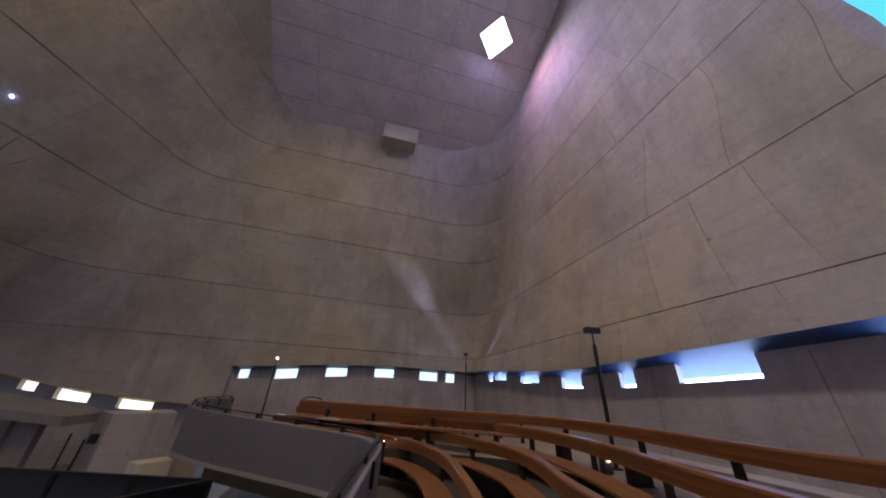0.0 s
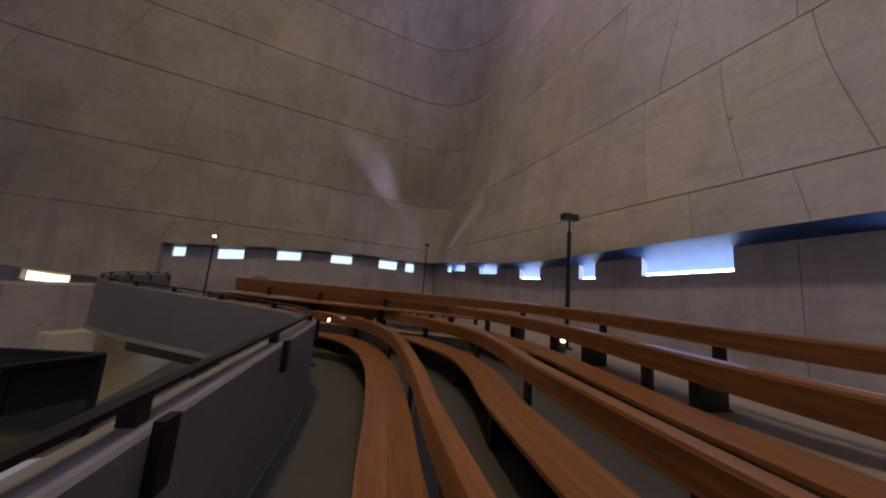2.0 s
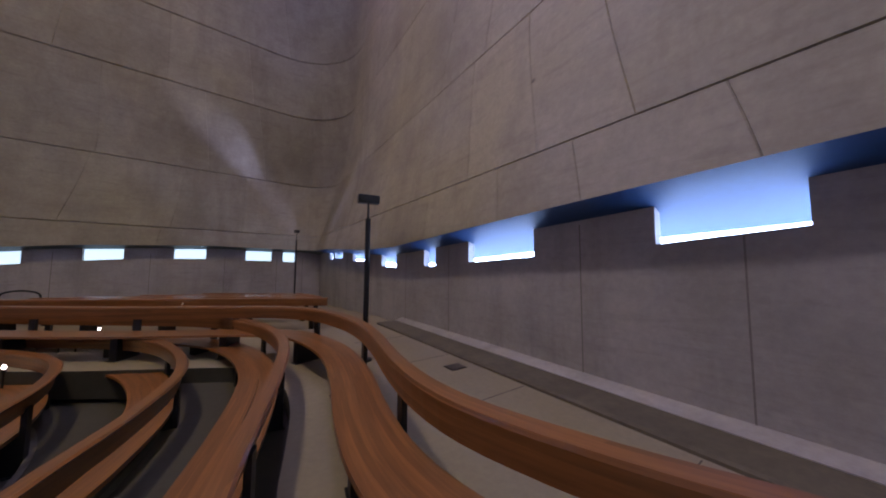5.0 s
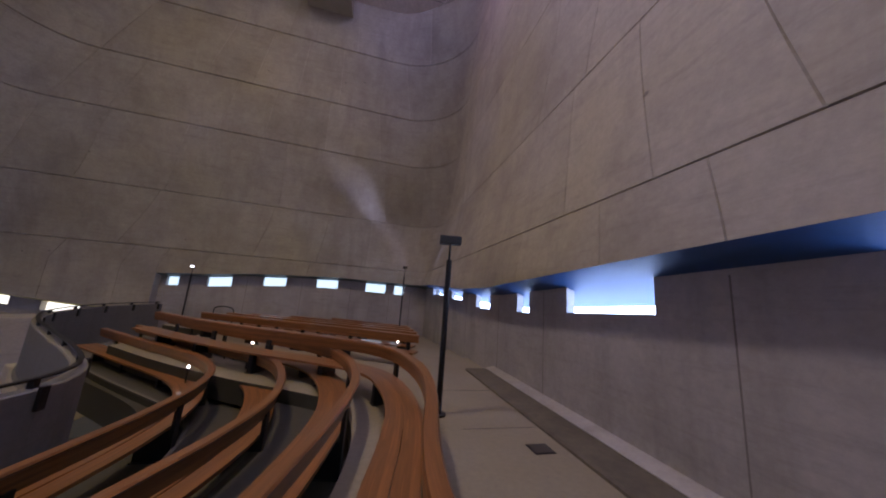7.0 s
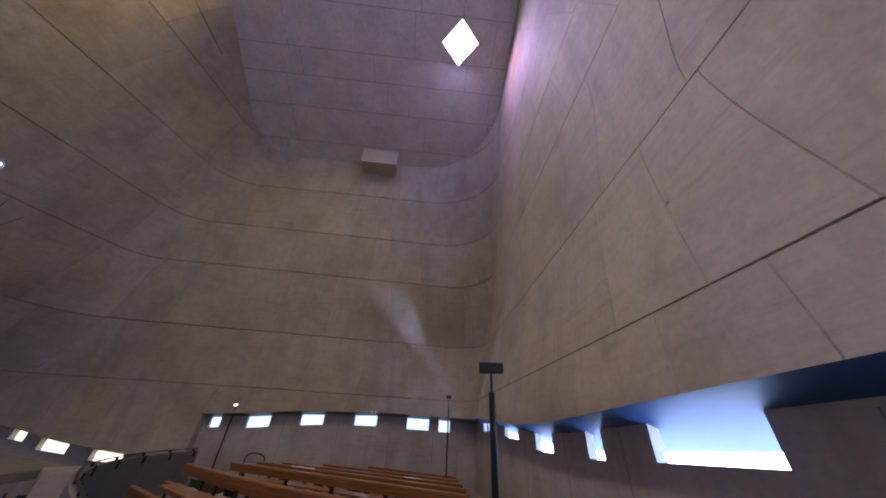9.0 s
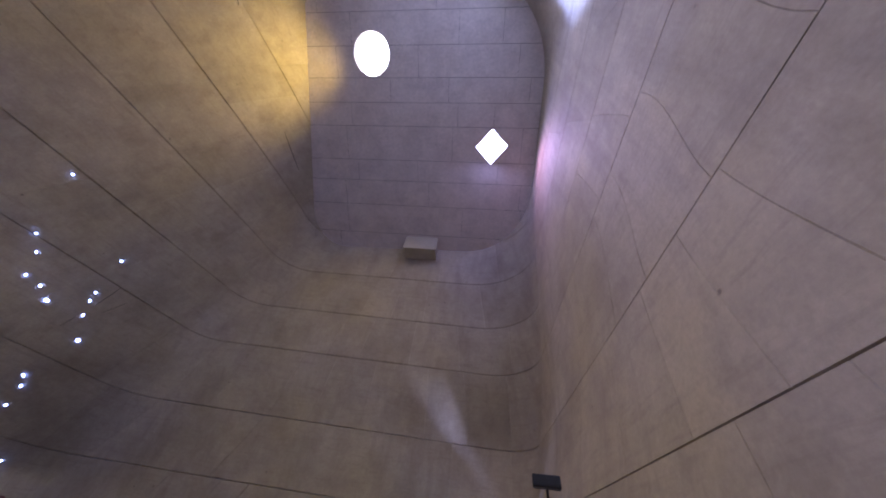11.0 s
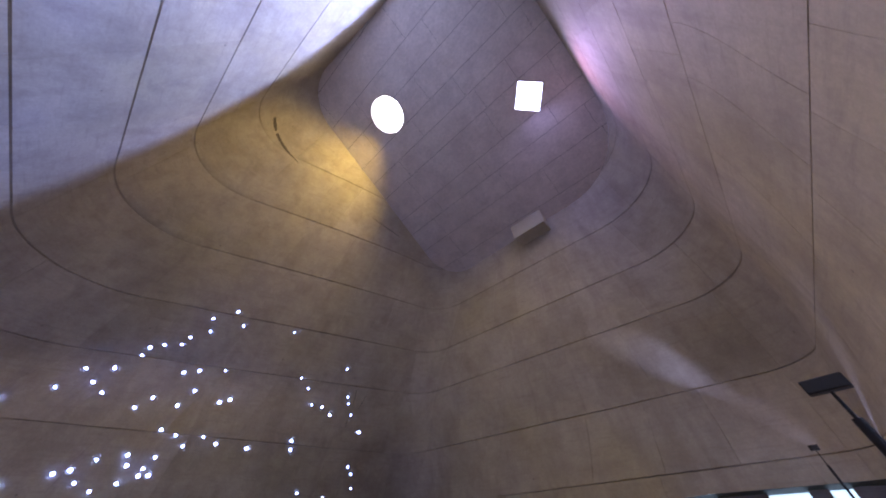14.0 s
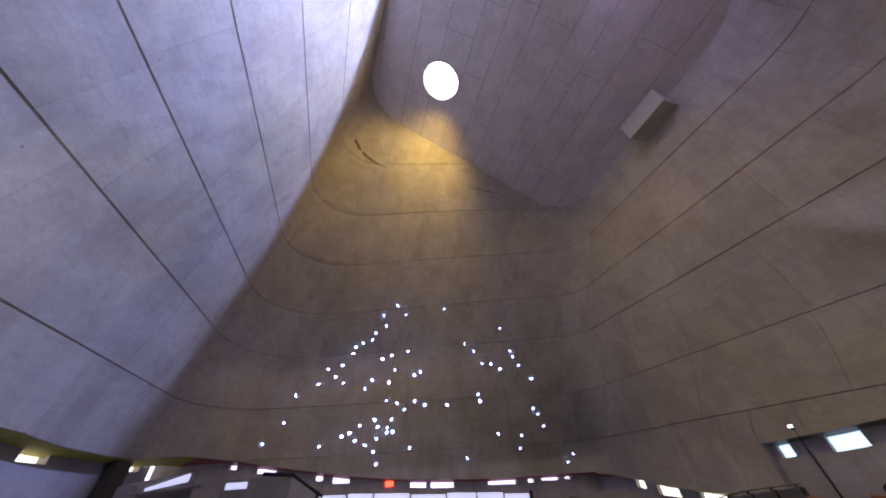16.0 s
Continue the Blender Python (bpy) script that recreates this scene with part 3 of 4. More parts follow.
build_aisle()
for x0, x1, y0, y1, z in ((-2.6, -1.25, YL, -0.3, -0.80), (-4.0, -2.6, YL, -1.5, -1.05)):
    ob = part("landing", box(x0, x1, y0, y1, z - 0.5, z, bevel=0.012), FLOOR)
    tagged(ob, "worn concrete landing at the head of the seating", "floor", kind="structure")
for k in range(5):
    y0, y1 = STEP_AT + STEP_RUN * k, min(STEP_AT + STEP_RUN * (k + 1), YF)
    if k == 4:
        y1 = YF
    lead = lambda y, x: min(y + (1.0 - x) * 0.56, YF)
    far = -9.0 if k else -6.2
    pts = [(XR, y0), (1.0, y0), (far, lead(y0, far)), (far, lead(y1, far)), (1.0, y1), (XR, y1)] if k < 2 else None
    if pts is None:
        xa, xb = max(far, 1.0 - (YF - y0) / 0.56), max(far, 1.0 - (YF - y1) / 0.56)
        pts = [(XR, y0), (1.0, y0), (xa, lead(y0, xa))] + ([(xa, lead(y1, xa))] if lead(y1, xa) < YF - 0.01 else ([(xb, YF)] if xb < 0.95 else [])) + ([(1.0, y1)] if y1 < YF - 0.01 else []) + [(XR, y1)]
        pts = [q for n, q in enumerate(pts) if n == 0 or (Vector(q) - Vector(pts[n - 1])).length > 0.02]
    slab("step", "broad low concrete step going down towards the far wall", "step", pts, FZ - DROP * (k + 1), 0.5)

KERB = material("kerb_concrete", (0.12, 0.10, 0.062), 0.7, grain=(9, 0.2), bump=0.004, stain=(1.2, 0.7, (0.065, 0.055, 0.038)))
# kerb at the foot of the right wall
foot = [Vector((XR, y, 0)) for y in (YL, 0, 4, STEP_AT)]
curb = part("kerb", sweep(foot, [(0.20, -0.1), (0.80, -0.1), (0.78, 0.03), (0.74, 0.045), (0.20, 0.055)], FZ), KERB)
tagged(curb, "low dark worn concrete kerb along the wall foot", "kerb", kind="structure")
splay = part("kerb_splay", sweep(foot, [(0.0, -0.1), (0.23, -0.1), (0.23, 0.065), (0.20, 0.075), (0.0, 0.12)], FZ), LOW)
tagged(splay, "pale sloped concrete fillet between kerb and wall", "kerb", kind="structure")


NOSING = material("nosing_concrete", (0.13, 0.12, 0.09), 0.65, grain=(14, 0.2), stain=(3, 0.5, (0.12, 0.105, 0.08)))

# ---------- benches ----------
def supports(path, every=1.7, start=0.45):
    fr = frames_of(path)
    run, want, out = 0.0, start, []
    for (p, d, n), (p2, _, _) in zip(fr, fr[1:]):
        step = (p2 - p).length
        if run <= want < run + step:
            out.append((p, d, n))
            want += every
        run += step
    return out


def bench(pts, z, label, legs=True):
    path = smooth_path(pts)
    thing = empty("bench", (pts[0][0], pts[0][1], z), label, "bench", "curved benches")
    for a, b in ((0.03, 0.238), (0.242, 0.45)):
        part("seat_plank", sweep(path, [(a, 0.425), (b, 0.415), (b + 0.003, 0.38), (a + 0.003, 0.38)], z), WOOD, thing)
    part("backrest", sweep(path, [(-0.005, 0.62), (0.035, 0.62), (0.055, 0.80), (0.045, 0.825), (-0.055, 0.835), (-0.07, 0.82), (-0.03, 0.78)], z), WOOD, thing)
    for p, d, n in supports(path):
        m = Matrix.Translation((p.x, p.y, z)) @ Matrix(((d.x, n.x, 0, 0), (d.y, n.y, 0, 0), (0, 0, 1, 0), (0, 0, 0, 1)))
        bm = bmesh.new()
        add_box(bm, -0.055, 0.055, -0.03, 0.012, 0.0, 0.66, m)
        add_box(bm, -0.055, 0.055, 0.012, 0.36, 0.0, 0.37, m)
        leg = part("bench_support", bm, DARK, thing)
        bm = bmesh.new()
        add_box(bm, -0.075, 0.075, -0.05, 0.38, 0.0, 0.012, m)
        part("foot_plate", bm, DARK, leg)
    return thing


for k, (pts, z) in enumerate(ROWS):
    path = smooth_path(pts)
    bench(pts, z, "long curved varnished wooden bench on dark steel supports")
    if k == 0:
        continue
    t = part("tier", tier(path, z, 1.15 if k < 3 else 0.8, 0.60, 0.5 if k < 3 else 0.6), SHADED_TIER)
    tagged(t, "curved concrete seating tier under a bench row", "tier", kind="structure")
    f = 1.15 if k < 3 else 0.8
    if k < 3:
        part("nosing", sweep(path, [(f - 0.05, -0.03), (f + 0.006, -0.03), (f + 0.006, 0.004), (f - 0.05, 0.004)], z), NOSING, t, "paler strip along the tier edge")
for k, (a, c) in enumerate((((0.95, 7.95), (-6.0, 11.6)), ((1.15, 9.6), (-5.9, 13.2)), ((1.3, 11.3), (-5.5, 14.6)), ((1.4, 13.1), (-4.2, 15.9)), ((1.5, 14.9), (-2.4, 17.2)))):
    a, c = Vector(a), Vector(c)
    bench([tuple(a.lerp(c, u)) for u in (0, 0.33, 0.66, 1)], FZ - DROP * (k + 1), "straight varnished wooden bench on a step before the far wall")

# ---------- parapet ----------
PAR = [(-4.95, -3.2), (-4.85, -0.4), (-4.6, 1.2), (-4.36, 2.6), (-4.16, 3.7), (-4.1, 4.5), (-4.45, 5.3), (-5.35, 6.3), (-6.6, 7.5), (-8.4, 9.3), (-9.65, 11.0), (-10.35, 13.0), (-10.6, 15.0), (-10.6, 17.4)]
ppath = smooth_path(PAR, 0.3)


def rise(bm, foot=None):
    """The parapet climbs towards the far wall; below the height foot it deepens instead."""
    for v in bm.verts:
        f = min(max((v.co.y - 5.5) / 8.5, 0), 1)
        v.co.z += -0.3 * f if foot is not None and v.co.z < foot else 0.12 * f
    return bm


PZ = -0.20
# darker than the low walls: shade on its inner face put into colour
PARAPET = material("shaded_parapet_concrete", (0.205, 0.188, 0.172), 0.7, grain=(12, 0.12), bump=0.005, stain=(0.6, 0.55, (0.16, 0.145, 0.13)), streak=(1.6, 0.5, (0.15, 0.135, 0.12)))
par = part("parapet", rise(sweep(ppath, [(-0.09, 0.0), (-0.075, 0.015), (0.075, 0.015), (0.09, 0.0), (0.09, -0.92), (0.13, -1.0), (-0.09, -1.0)], PZ), -0.9), PARAPET)
tagged(par, "curved grey concrete parapet in front of the seating tiers", "parapet", kind="structure")
rail = empty("handrail", (PAR[0][0], PAR[0][1], 0.0), "dark flat steel handrail on brackets along the parapet", "handrail")
part("rail", rise(sweep(ppath, [(-0.03, 0.10), (0.03, 0.10), (0.03, 0.125), (-0.03, 0.125)], PZ)), DARK, rail)
for p, d, n in supports(ppath, 1.5, 0.3):
    m = Matrix.Translation((p.x, p.y, PZ)) @ Matrix(((d.x, n.x, 0, 0), (d.y, n.y, 0, 0), (0, 0, 1, 0), (0, 0, 0, 1)))
    bm = bmesh.new()
    add_box(bm, -0.035, 0.035, -0.03, 0.03, 0.0, 0.10, m)
    add_box(bm, -0.045, 0.045, -0.13, -0.09, -0.22, 0.04, m)
    part("bracket", rise(bm), DARK, rail)

# shade behind the parapet is in this colour too
walkway = part("walkway", sweep([p for p in ppath if -2.3 < p.y < 5.6], [(-1.0, -1.20), (-0.1, -1.20), (-0.1, -1.5), (-1.0, -1.5)]), SHADED_TIER)
tagged(walkway, "concrete strip behind the parapet, its shade put into the colour", "floor", kind="structure")


# ---------- poles ----------
GRILLE = material("speaker_grille", (0.03, 0.03, 0.03), 0.8, grain=(120, 0.5), bump=0.002)


def speaker_pole(foot, top, label, w=0.36, h=0.16, d=0.14, turn=0, r=0.045):
    foot, top = Vector(foot), Vector(top)
    thing = empty("speaker_pole", foot, label, "speaker pole", "poles in the seating")
    part("pole", tube(foot, foot.lerp(top, 0.90), r, 14), DARK, thing, smooth=False)
    part("neck", tube(foot.lerp(top, 0.90), top, r * 0.4, 8), DARK, thing)
    bm = bmesh.new()
    add_tube(bm, foot, foot + Vector((0, 0, 0.03)), r * 2.6, 16)
    part("base_plate", bm, DARK, thing)
    m = Matrix.Translation(top + Vector((0, 0, h / 2))) @ Matrix.Rotation(radians(turn), 4, "Z")
    body = part("loudspeaker", box(-w / 2, w / 2, -d / 2, d / 2, -h / 2, h / 2, m=m, bevel=0.012), DARK, thing, "black wedge loudspeaker")
    part("grille", box(-w / 2 + 0.015, w / 2 - 0.015, -d / 2 - 0.006, -d / 2 + 0.004, -h / 2 + 0.015, h / 2 - 0.015, m=m), GRILLE, body)
    return thing


speaker_pole((0.72, 4.4, FZ), (0.72, 4.4, 2.08), "black steel pole carrying a black box loudspeaker", 0.36, 0.14, 0.16, -10)
speaker_pole((1.07, 14.6, FZ - 4 * DROP), (1.07, 14.6, 2.6), "slim black pole with a small loudspeaker near the far wall", 0.2, 0.14, 0.14, 20, 0.035)
speaker_pole((-8.6, 15.5, FZ - 5 * DROP), (-8.6, 15.5, 1.75), "slim black pole with a small bright lamp", 0.14, 0.08, 0.1, 10, 0.035)

# ---------- box under the ceiling ----------
vb = empty("ventilation_box", (-4.4, 14.2, 15.8), "cream painted metal box fixed under the ceiling rim", "box")
part("casing", box(-5.5, -3.2, 13.3, 14.6, 16.2, 17.5, bevel=0.03), BOX, vb)
part("lid", box(-5.55, -3.15, 13.25, 13.3, 16.17, 17.52, bevel=0.01), BOX, vb)

# ---------- skylight panes and light ----------
def pane(name, pts, glow, label):
    bm = bmesh.new()
    bm.faces.new([bm.verts.new((x + 0.05, y + 0.2, ceiling_z(y) + 0.49)) for x, y in pts])
    ob = part(name, bm, material(name + "_glass", (0.9, 0.9, 0.9), 0.5, emit=glow))
    tagged(ob, label, "skylight", kind="structure")


pane("skylight_square", SQ, ((0.85, 0.88, 1.0), 12.0), "bright square roof light at the top of its well")
pane("skylight_round", [(CIR[0] + CIR[2] * math.cos(a * math.pi / 16), CIR[1] + CIR[2] * math.sin(a * math.pi / 16)) for a in range(32)],
     ((1.0, 0.95, 0.75), 12.0), "bright round roof light at the top of its well")
# tinted lamps for the two wells' daylight, a soft pool below each; added spots hung below the ceiling set the wall
# patches
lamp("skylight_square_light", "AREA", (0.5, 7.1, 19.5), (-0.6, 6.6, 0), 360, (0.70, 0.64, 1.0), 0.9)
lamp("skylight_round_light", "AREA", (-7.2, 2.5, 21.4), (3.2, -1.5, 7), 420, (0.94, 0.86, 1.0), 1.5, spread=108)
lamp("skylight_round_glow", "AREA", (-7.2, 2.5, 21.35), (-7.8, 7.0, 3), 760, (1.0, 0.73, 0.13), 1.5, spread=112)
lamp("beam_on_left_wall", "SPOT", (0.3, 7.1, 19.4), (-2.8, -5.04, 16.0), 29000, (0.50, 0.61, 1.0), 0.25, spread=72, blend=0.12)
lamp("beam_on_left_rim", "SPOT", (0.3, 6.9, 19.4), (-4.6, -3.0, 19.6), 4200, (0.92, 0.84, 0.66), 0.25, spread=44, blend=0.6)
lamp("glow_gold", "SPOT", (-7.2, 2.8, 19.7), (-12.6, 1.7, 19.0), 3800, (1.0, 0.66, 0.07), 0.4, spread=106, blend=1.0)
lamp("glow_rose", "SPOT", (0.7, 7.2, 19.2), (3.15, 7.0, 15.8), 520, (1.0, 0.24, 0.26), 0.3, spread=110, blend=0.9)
# added spots draw the pale streaks in the far corner; no fitting emits them
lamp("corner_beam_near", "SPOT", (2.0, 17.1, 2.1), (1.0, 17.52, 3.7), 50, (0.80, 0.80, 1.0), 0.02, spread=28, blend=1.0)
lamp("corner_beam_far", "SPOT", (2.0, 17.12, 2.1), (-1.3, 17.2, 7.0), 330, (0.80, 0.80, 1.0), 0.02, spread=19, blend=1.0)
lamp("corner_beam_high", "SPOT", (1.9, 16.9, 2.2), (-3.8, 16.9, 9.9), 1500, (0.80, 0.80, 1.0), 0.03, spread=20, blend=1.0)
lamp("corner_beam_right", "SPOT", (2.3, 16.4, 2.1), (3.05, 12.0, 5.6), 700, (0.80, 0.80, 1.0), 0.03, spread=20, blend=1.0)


# ---------- star holes in the altar wall ----------
STARS_HIGH = [(89.0, 11.8, 0.08), (91.0, 11.25, 0.08), (87.1, 11.16, 0.08), (80.5, 11.34, 0.06), (90.1, 10.62, 0.08), (91.5, 10.18, 0.08), (91.7, 9.8, 0.08), (93.2, 9.66, 0.08), (94.2, 9.44, 0.11), (94.2, 9.05, 0.08), (95.1, 8.32, 0.11), (97.1, 8.13, 0.08), (95.0, 7.52, 0.11), (93.2, 7.08, 0.08), (96.8, 7.08, 0.08), (98.8, 6.39, 0.08), (85.2, 8.88, 0.08), (87.7, 8.71, 0.11), (89.0, 8.53, 0.11), (86.2, 7.69, 0.08), (82.1, 7.45, 0.11), (82.9, 7.27, 0.11), (86.3, 6.88, 0.11), (89.0, 7.12, 0.08)]
STARS_MIDDLE = [(89.4, 6.56, 0.08), (70.5, 9.85, 0.06), (76.1, 9.05, 0.06), (74.5, 8.54, 0.06), (68.7, 8.35, 0.06), (68.2, 7.99, 0.06), (67.1, 7.4, 0.06), (72.8, 7.69, 0.06), (71.4, 7.61, 0.08), (69.9, 7.27, 0.11), (65.0, 6.54, 0.11), (72.8, 5.78, 0.11), (72.5, 5.35, 0.11), (85.6, 5.71, 0.08), (84.1, 5.54, 0.08), (82.9, 5.12, 0.08), (81.7, 5.58, 0.08), (80.2, 5.33, 0.11), (77.1, 5.24, 0.11), (86.5, 4.6, 0.11), (86.0, 4.2, 0.11), (88.3, 4.34, 0.08), (84.4, 4.58, 0.08), (84.7, 4.12, 0.08)]
STARS_LOW = [(84.7, 3.85, 0.11), (84.0, 3.88, 0.11), (90.1, 3.77, 0.11), (89.3, 3.92, 0.11), (88.4, 3.48, 0.08), (85.80000000000001, 3.5300000000000002, 0.08), (87.1, 3.22, 0.08), (86.0, 2.84, 0.08), (85.4, 2.16, 0.11), (92.3, 3.29, 0.08), (97.8, 4.71, 0.08), (98.8, 3.61, 0.08), (81.7, 2.92, 0.08), (74.6, 2.17, 0.06), (70.2, 3.42, 0.06), (67.1, 3.24, 0.06), (67.5, 2.54, 0.06), (64.9, 4.77, 0.06), (64.3, 4.43, 0.06), (63.8, 3.73, 0.06), (60.3, 2.01, 0.06), (61.2, 1.54, 0.06)]


def star(i, z, r):
    a, b2, c2 = shell(i, z), shell(i + 0.2, z), shell(i, z + 0.2)
    nrm = (b2 - a).cross(c2 - a).normalized()
    if nrm.dot(Vector((-5, 9, 5)) - a) < 0:
        nrm = -nrm
    r *= 0.54
    thing = empty("star_hole", a, "small round light hole glowing bluish white in the concrete", "light hole", "star holes")
    bm = bmesh.new()
    m = Matrix.Translation(a + nrm * 0.012) @ nrm.to_track_quat("Z", "Y").to_matrix().to_4x4()
    bmesh.ops.create_cone(bm, cap_ends=True, segments=14, radius1=r, radius2=r * 0.8, depth=0.07, matrix=m)
    part("glass_plug", bm, GLOW, thing)


for group in (STARS_HIGH, STARS_MIDDLE, STARS_LOW):
    for i, z, r in group:
        star(i, z, r)


# ---------- the lower nave ----------
DIM = material("sanctuary_concrete", (0.24, 0.225, 0.21), 0.75, grain=(9, 0.14), bump=0.005, stain=(0.8, 0.5, (0.14, 0.13, 0.115)), streak=(1.4, 0.4, (0.15, 0.135, 0.12)))
STONE = material("white_stone", (0.62, 0.57, 0.50), 0.6, grain=(16, 0.08), bump=0.003, stain=(2, 0.25, (0.48, 0.43, 0.36)))
LITGLASS = material("lit_glass", (0.8, 0.8, 0.78), 0.25, emit=((0.92, 0.96, 1.0), 0.8))
BLACK = material("black_panel", (0.006, 0.006, 0.006), 0.35, grain=(20, 0.2))
GLASS = material("balustrade_glass", (0.05, 0.055, 0.06), 0.08, grain=(3, 0.2))
CLOTH = material("pale_blue_cloth", (0.45, 0.50, 0.62), 0.85, grain=(40, 0.1), bump=0.002)
RED = material("exit_light_red", (0.8, 0.05, 0.02), 0.4, emit=((1.0, 0.08, 0.02), 5.0))
# glow stands for daylight on cyan paint; the reveal itself is no lamp
CYAN_GLOW = material("cyan_reveal_glow", (0.05, 0.6, 0.62), 0.5, emit=((0.10, 0.85, 0.88), 0.9))


def prism(pts, z0, z1):
    """Upright prism over plan points; z0, z1 may be one height or one for each point."""
    n = len(pts)
    lo = [z0] * n if isinstance(z0, (int, float)) else z0
    hi = [z1] * n if isinstance(z1, (int, float)) else z1
    bm = bmesh.new()
    a = [bm.verts.new((x, y, z)) for (x, y), z in zip(pts, lo)]
    c = [bm.verts.new((x, y, z)) for (x, y), z in zip(pts, hi)]
    bm.faces.new(a[::-1])
    bm.faces.new(c)
    for i in range(n):
        j = (i + 1) % n
        bm.faces.new((a[i], a[j], c[j], c[i]))
    bmesh.ops.recalc_face_normals(bm, faces=bm.faces)
    bmesh.ops.bevel(bm, geom=list(bm.edges), offset=0.015, segments=2, affect="EDGES")
    return bm


DAIS = -3.5
dais = part("dais", prism([(XA, 6.5), (-9.2, 9.6), (-9.2, YF), (XA, YF)], NAVE, DAIS), FLOOR)
tagged(dais, "raised screed floor of the sanctuary", "floor", kind="structure")

def aside(pts):
    """Plan points of the sanctuary's far side, drawn a little towards the seating."""
    return [(x + 0.3 + 0.23 * (-11.2 - x), y) for x, y in pts]


UP = 1.45                                    # floor of the sanctuary over the lower nave's own level


def up(*zs):
    return [z + UP for z in zs]


canopy = empty("sanctuary_volume", (-16.5, 13.5, DAIS), "low concrete room with sloping roof slab and lit glass front", "concrete volume")
part("roof_slab", prism(aside([(-21.6, 12.0), (-15.1, 12.65), (-15.4, 15.4), (-21.6, 15.4)]), up(-1.75, -2.42, -2.42, -1.75), up(-1.5, -2.12, -2.12, -1.5)), DIM, canopy)
part("side_wall", prism(aside([(-16.9, 12.9), (-16.0, 12.9), (-16.1, 13.3), (-16.9, 13.3)]), DAIS, up(-2.24, -2.33, -2.33, -2.24)), DIM, canopy)
part("sill_wall", prism(aside([(-21.3, 12.4), (-16.9, 12.75), (-16.9, 13.05), (-21.3, 12.7)]), DAIS, up(-4.3, -4.02, -4.02, -4.3)), DIM, canopy)
for x0, x1 in ((-21.2, -19.1), (-19.0, -16.95)):
    f = lambda x, u: -2.72 - 0.125 * (x + 21) if u else -4.28 + 0.064 * (x + 21)
    ya, yb = 12.55 + 0.08 * (x0 + 21.3), 12.55 + 0.08 * (x1 + 21.3)
    part("lit_glass_pane", prism(aside([(x0, ya), (x1, yb), (x1, yb + 0.03), (x0, ya + 0.03)]), up(f(x0, 0), f(x1, 0), f(x1, 0), f(x0, 0)), up(f(x0, 1), f(x1, 1), f(x1, 1), f(x0, 1))), LITGLASS, canopy, "white glass lit from behind")
part("mullion", prism(aside([(-19.1, 12.7), (-19.0, 12.71), (-19.0, 12.8), (-19.1, 12.79)]), -4.15 + UP, -2.95 + UP), DARK, canopy)
part("lintel", prism(aside([(-21.3, 12.4), (-16.9, 12.75), (-16.9, 13.05), (-21.3, 12.7)]), up(-2.75, -3.25, -3.25, -2.75), up(-1.78, -2.22, -2.22, -1.78)), DIM, canopy)

porch = empty("porch_block", (-13.0, 14.6, DAIS), "upright grey concrete block beside an open doorway", "concrete block")
part("block", prism(aside([(-15.3, 14.4), (-13.9, 13.35), (-12.2, 14.9), (-13.5, 16.6)]), DAIS, -2.05 + UP), LOW, porch)
part("landing", prism(aside([(-16.6, 13.75), (-15.6, 13.9), (-15.3, 15.6), (-16.6, 15.6)]), DAIS, -3.95 + UP), FLOOR, porch)
(ax, ay), (bx, by), (cx, cy) = aside([(-15.65, 14.0), (-14.75, 13.55), (-14.6, 13.45)])
part("handrail_post", tube((ax, ay, -3.95 + UP), (ax, ay, -2.75 + UP), 0.03), DARK, porch)
part("handrail_post", tube((bx, by, -4.3 + UP), (cx, cy, -2.85 + UP), 0.035), DARK, porch)
part("lock_box", box(cx + 0.05, cx + 0.27, 13.5, 13.64, -3.0 + UP, -2.7 + UP, bevel=0.01), DARK, porch)

altar = part("stone_block", prism(aside([(-11.85, 12.35), (-11.2, 11.95), (-10.4, 12.65), (-11.0, 13.25)]), DAIS, -1.85), STONE)
tagged(altar, "plain pale stone block standing on the sanctuary floor", "stone block")

tower = empty("tower_block", (-15.2, -3.2, NAVE), "tall plain concrete block with a dark cap before the altar wall", "concrete block")
part("shaft", prism([(-15.7, -4.0), (-14.8, -3.9), (-14.9, -2.5), (-15.8, -2.6)], NAVE, [1.58, 1.6, 1.55, 1.52]), DIM, tower)
part("cap", prism([(-15.7, -3.6), (-14.78, -3.5), (-14.88, -2.4), (-15.8, -2.5)], [1.66, 1.68, 1.58, 1.56], [1.74, 1.76, 1.66, 1.64]), DARK, tower)
part("strut", tube((-14.95, -2.45, 1.6), (-15.1, -1.3, 0.9), 0.05), DARK, tower)

band = empty("lit_glazing", (-18.0, 4.0, -0.5), "long band of bright white glazing behind the altar", "window")
for k, (y0, y1) in enumerate(((-1.5, -0.35), (-0.25, 0.85), (0.95, 2.6), (2.7, 4.4), (4.5, 6.0), (6.1, 7.5), (7.6, 9.0))):
    z0, z1 = 0.96 - 0.062 * (y0 + 1.5) - (0.0 if k % 3 else 0.05), 0.96 - 0.062 * (y1 + 1.5) - (0.0 if k % 3 else 0.05)
    part("pane", prism([(-18.0, y0), (-18.0, y1), (-18.04, y1), (-18.04, y0)], z0 - 1.2, [z0, z1, z1, z0]), LITGLASS, band)
part("post", box(-18.1, -17.98, -1.66, -1.54, NAVE, 1.1), DARK, band)
part("post", box(-18.1, -17.98, 9.1, 9.22, NAVE, 0.4), DARK, band)
side_light = empty("side_window", (-17.0, -7.0, 1.4), "slanting white window glowing in a concrete niche", "window")
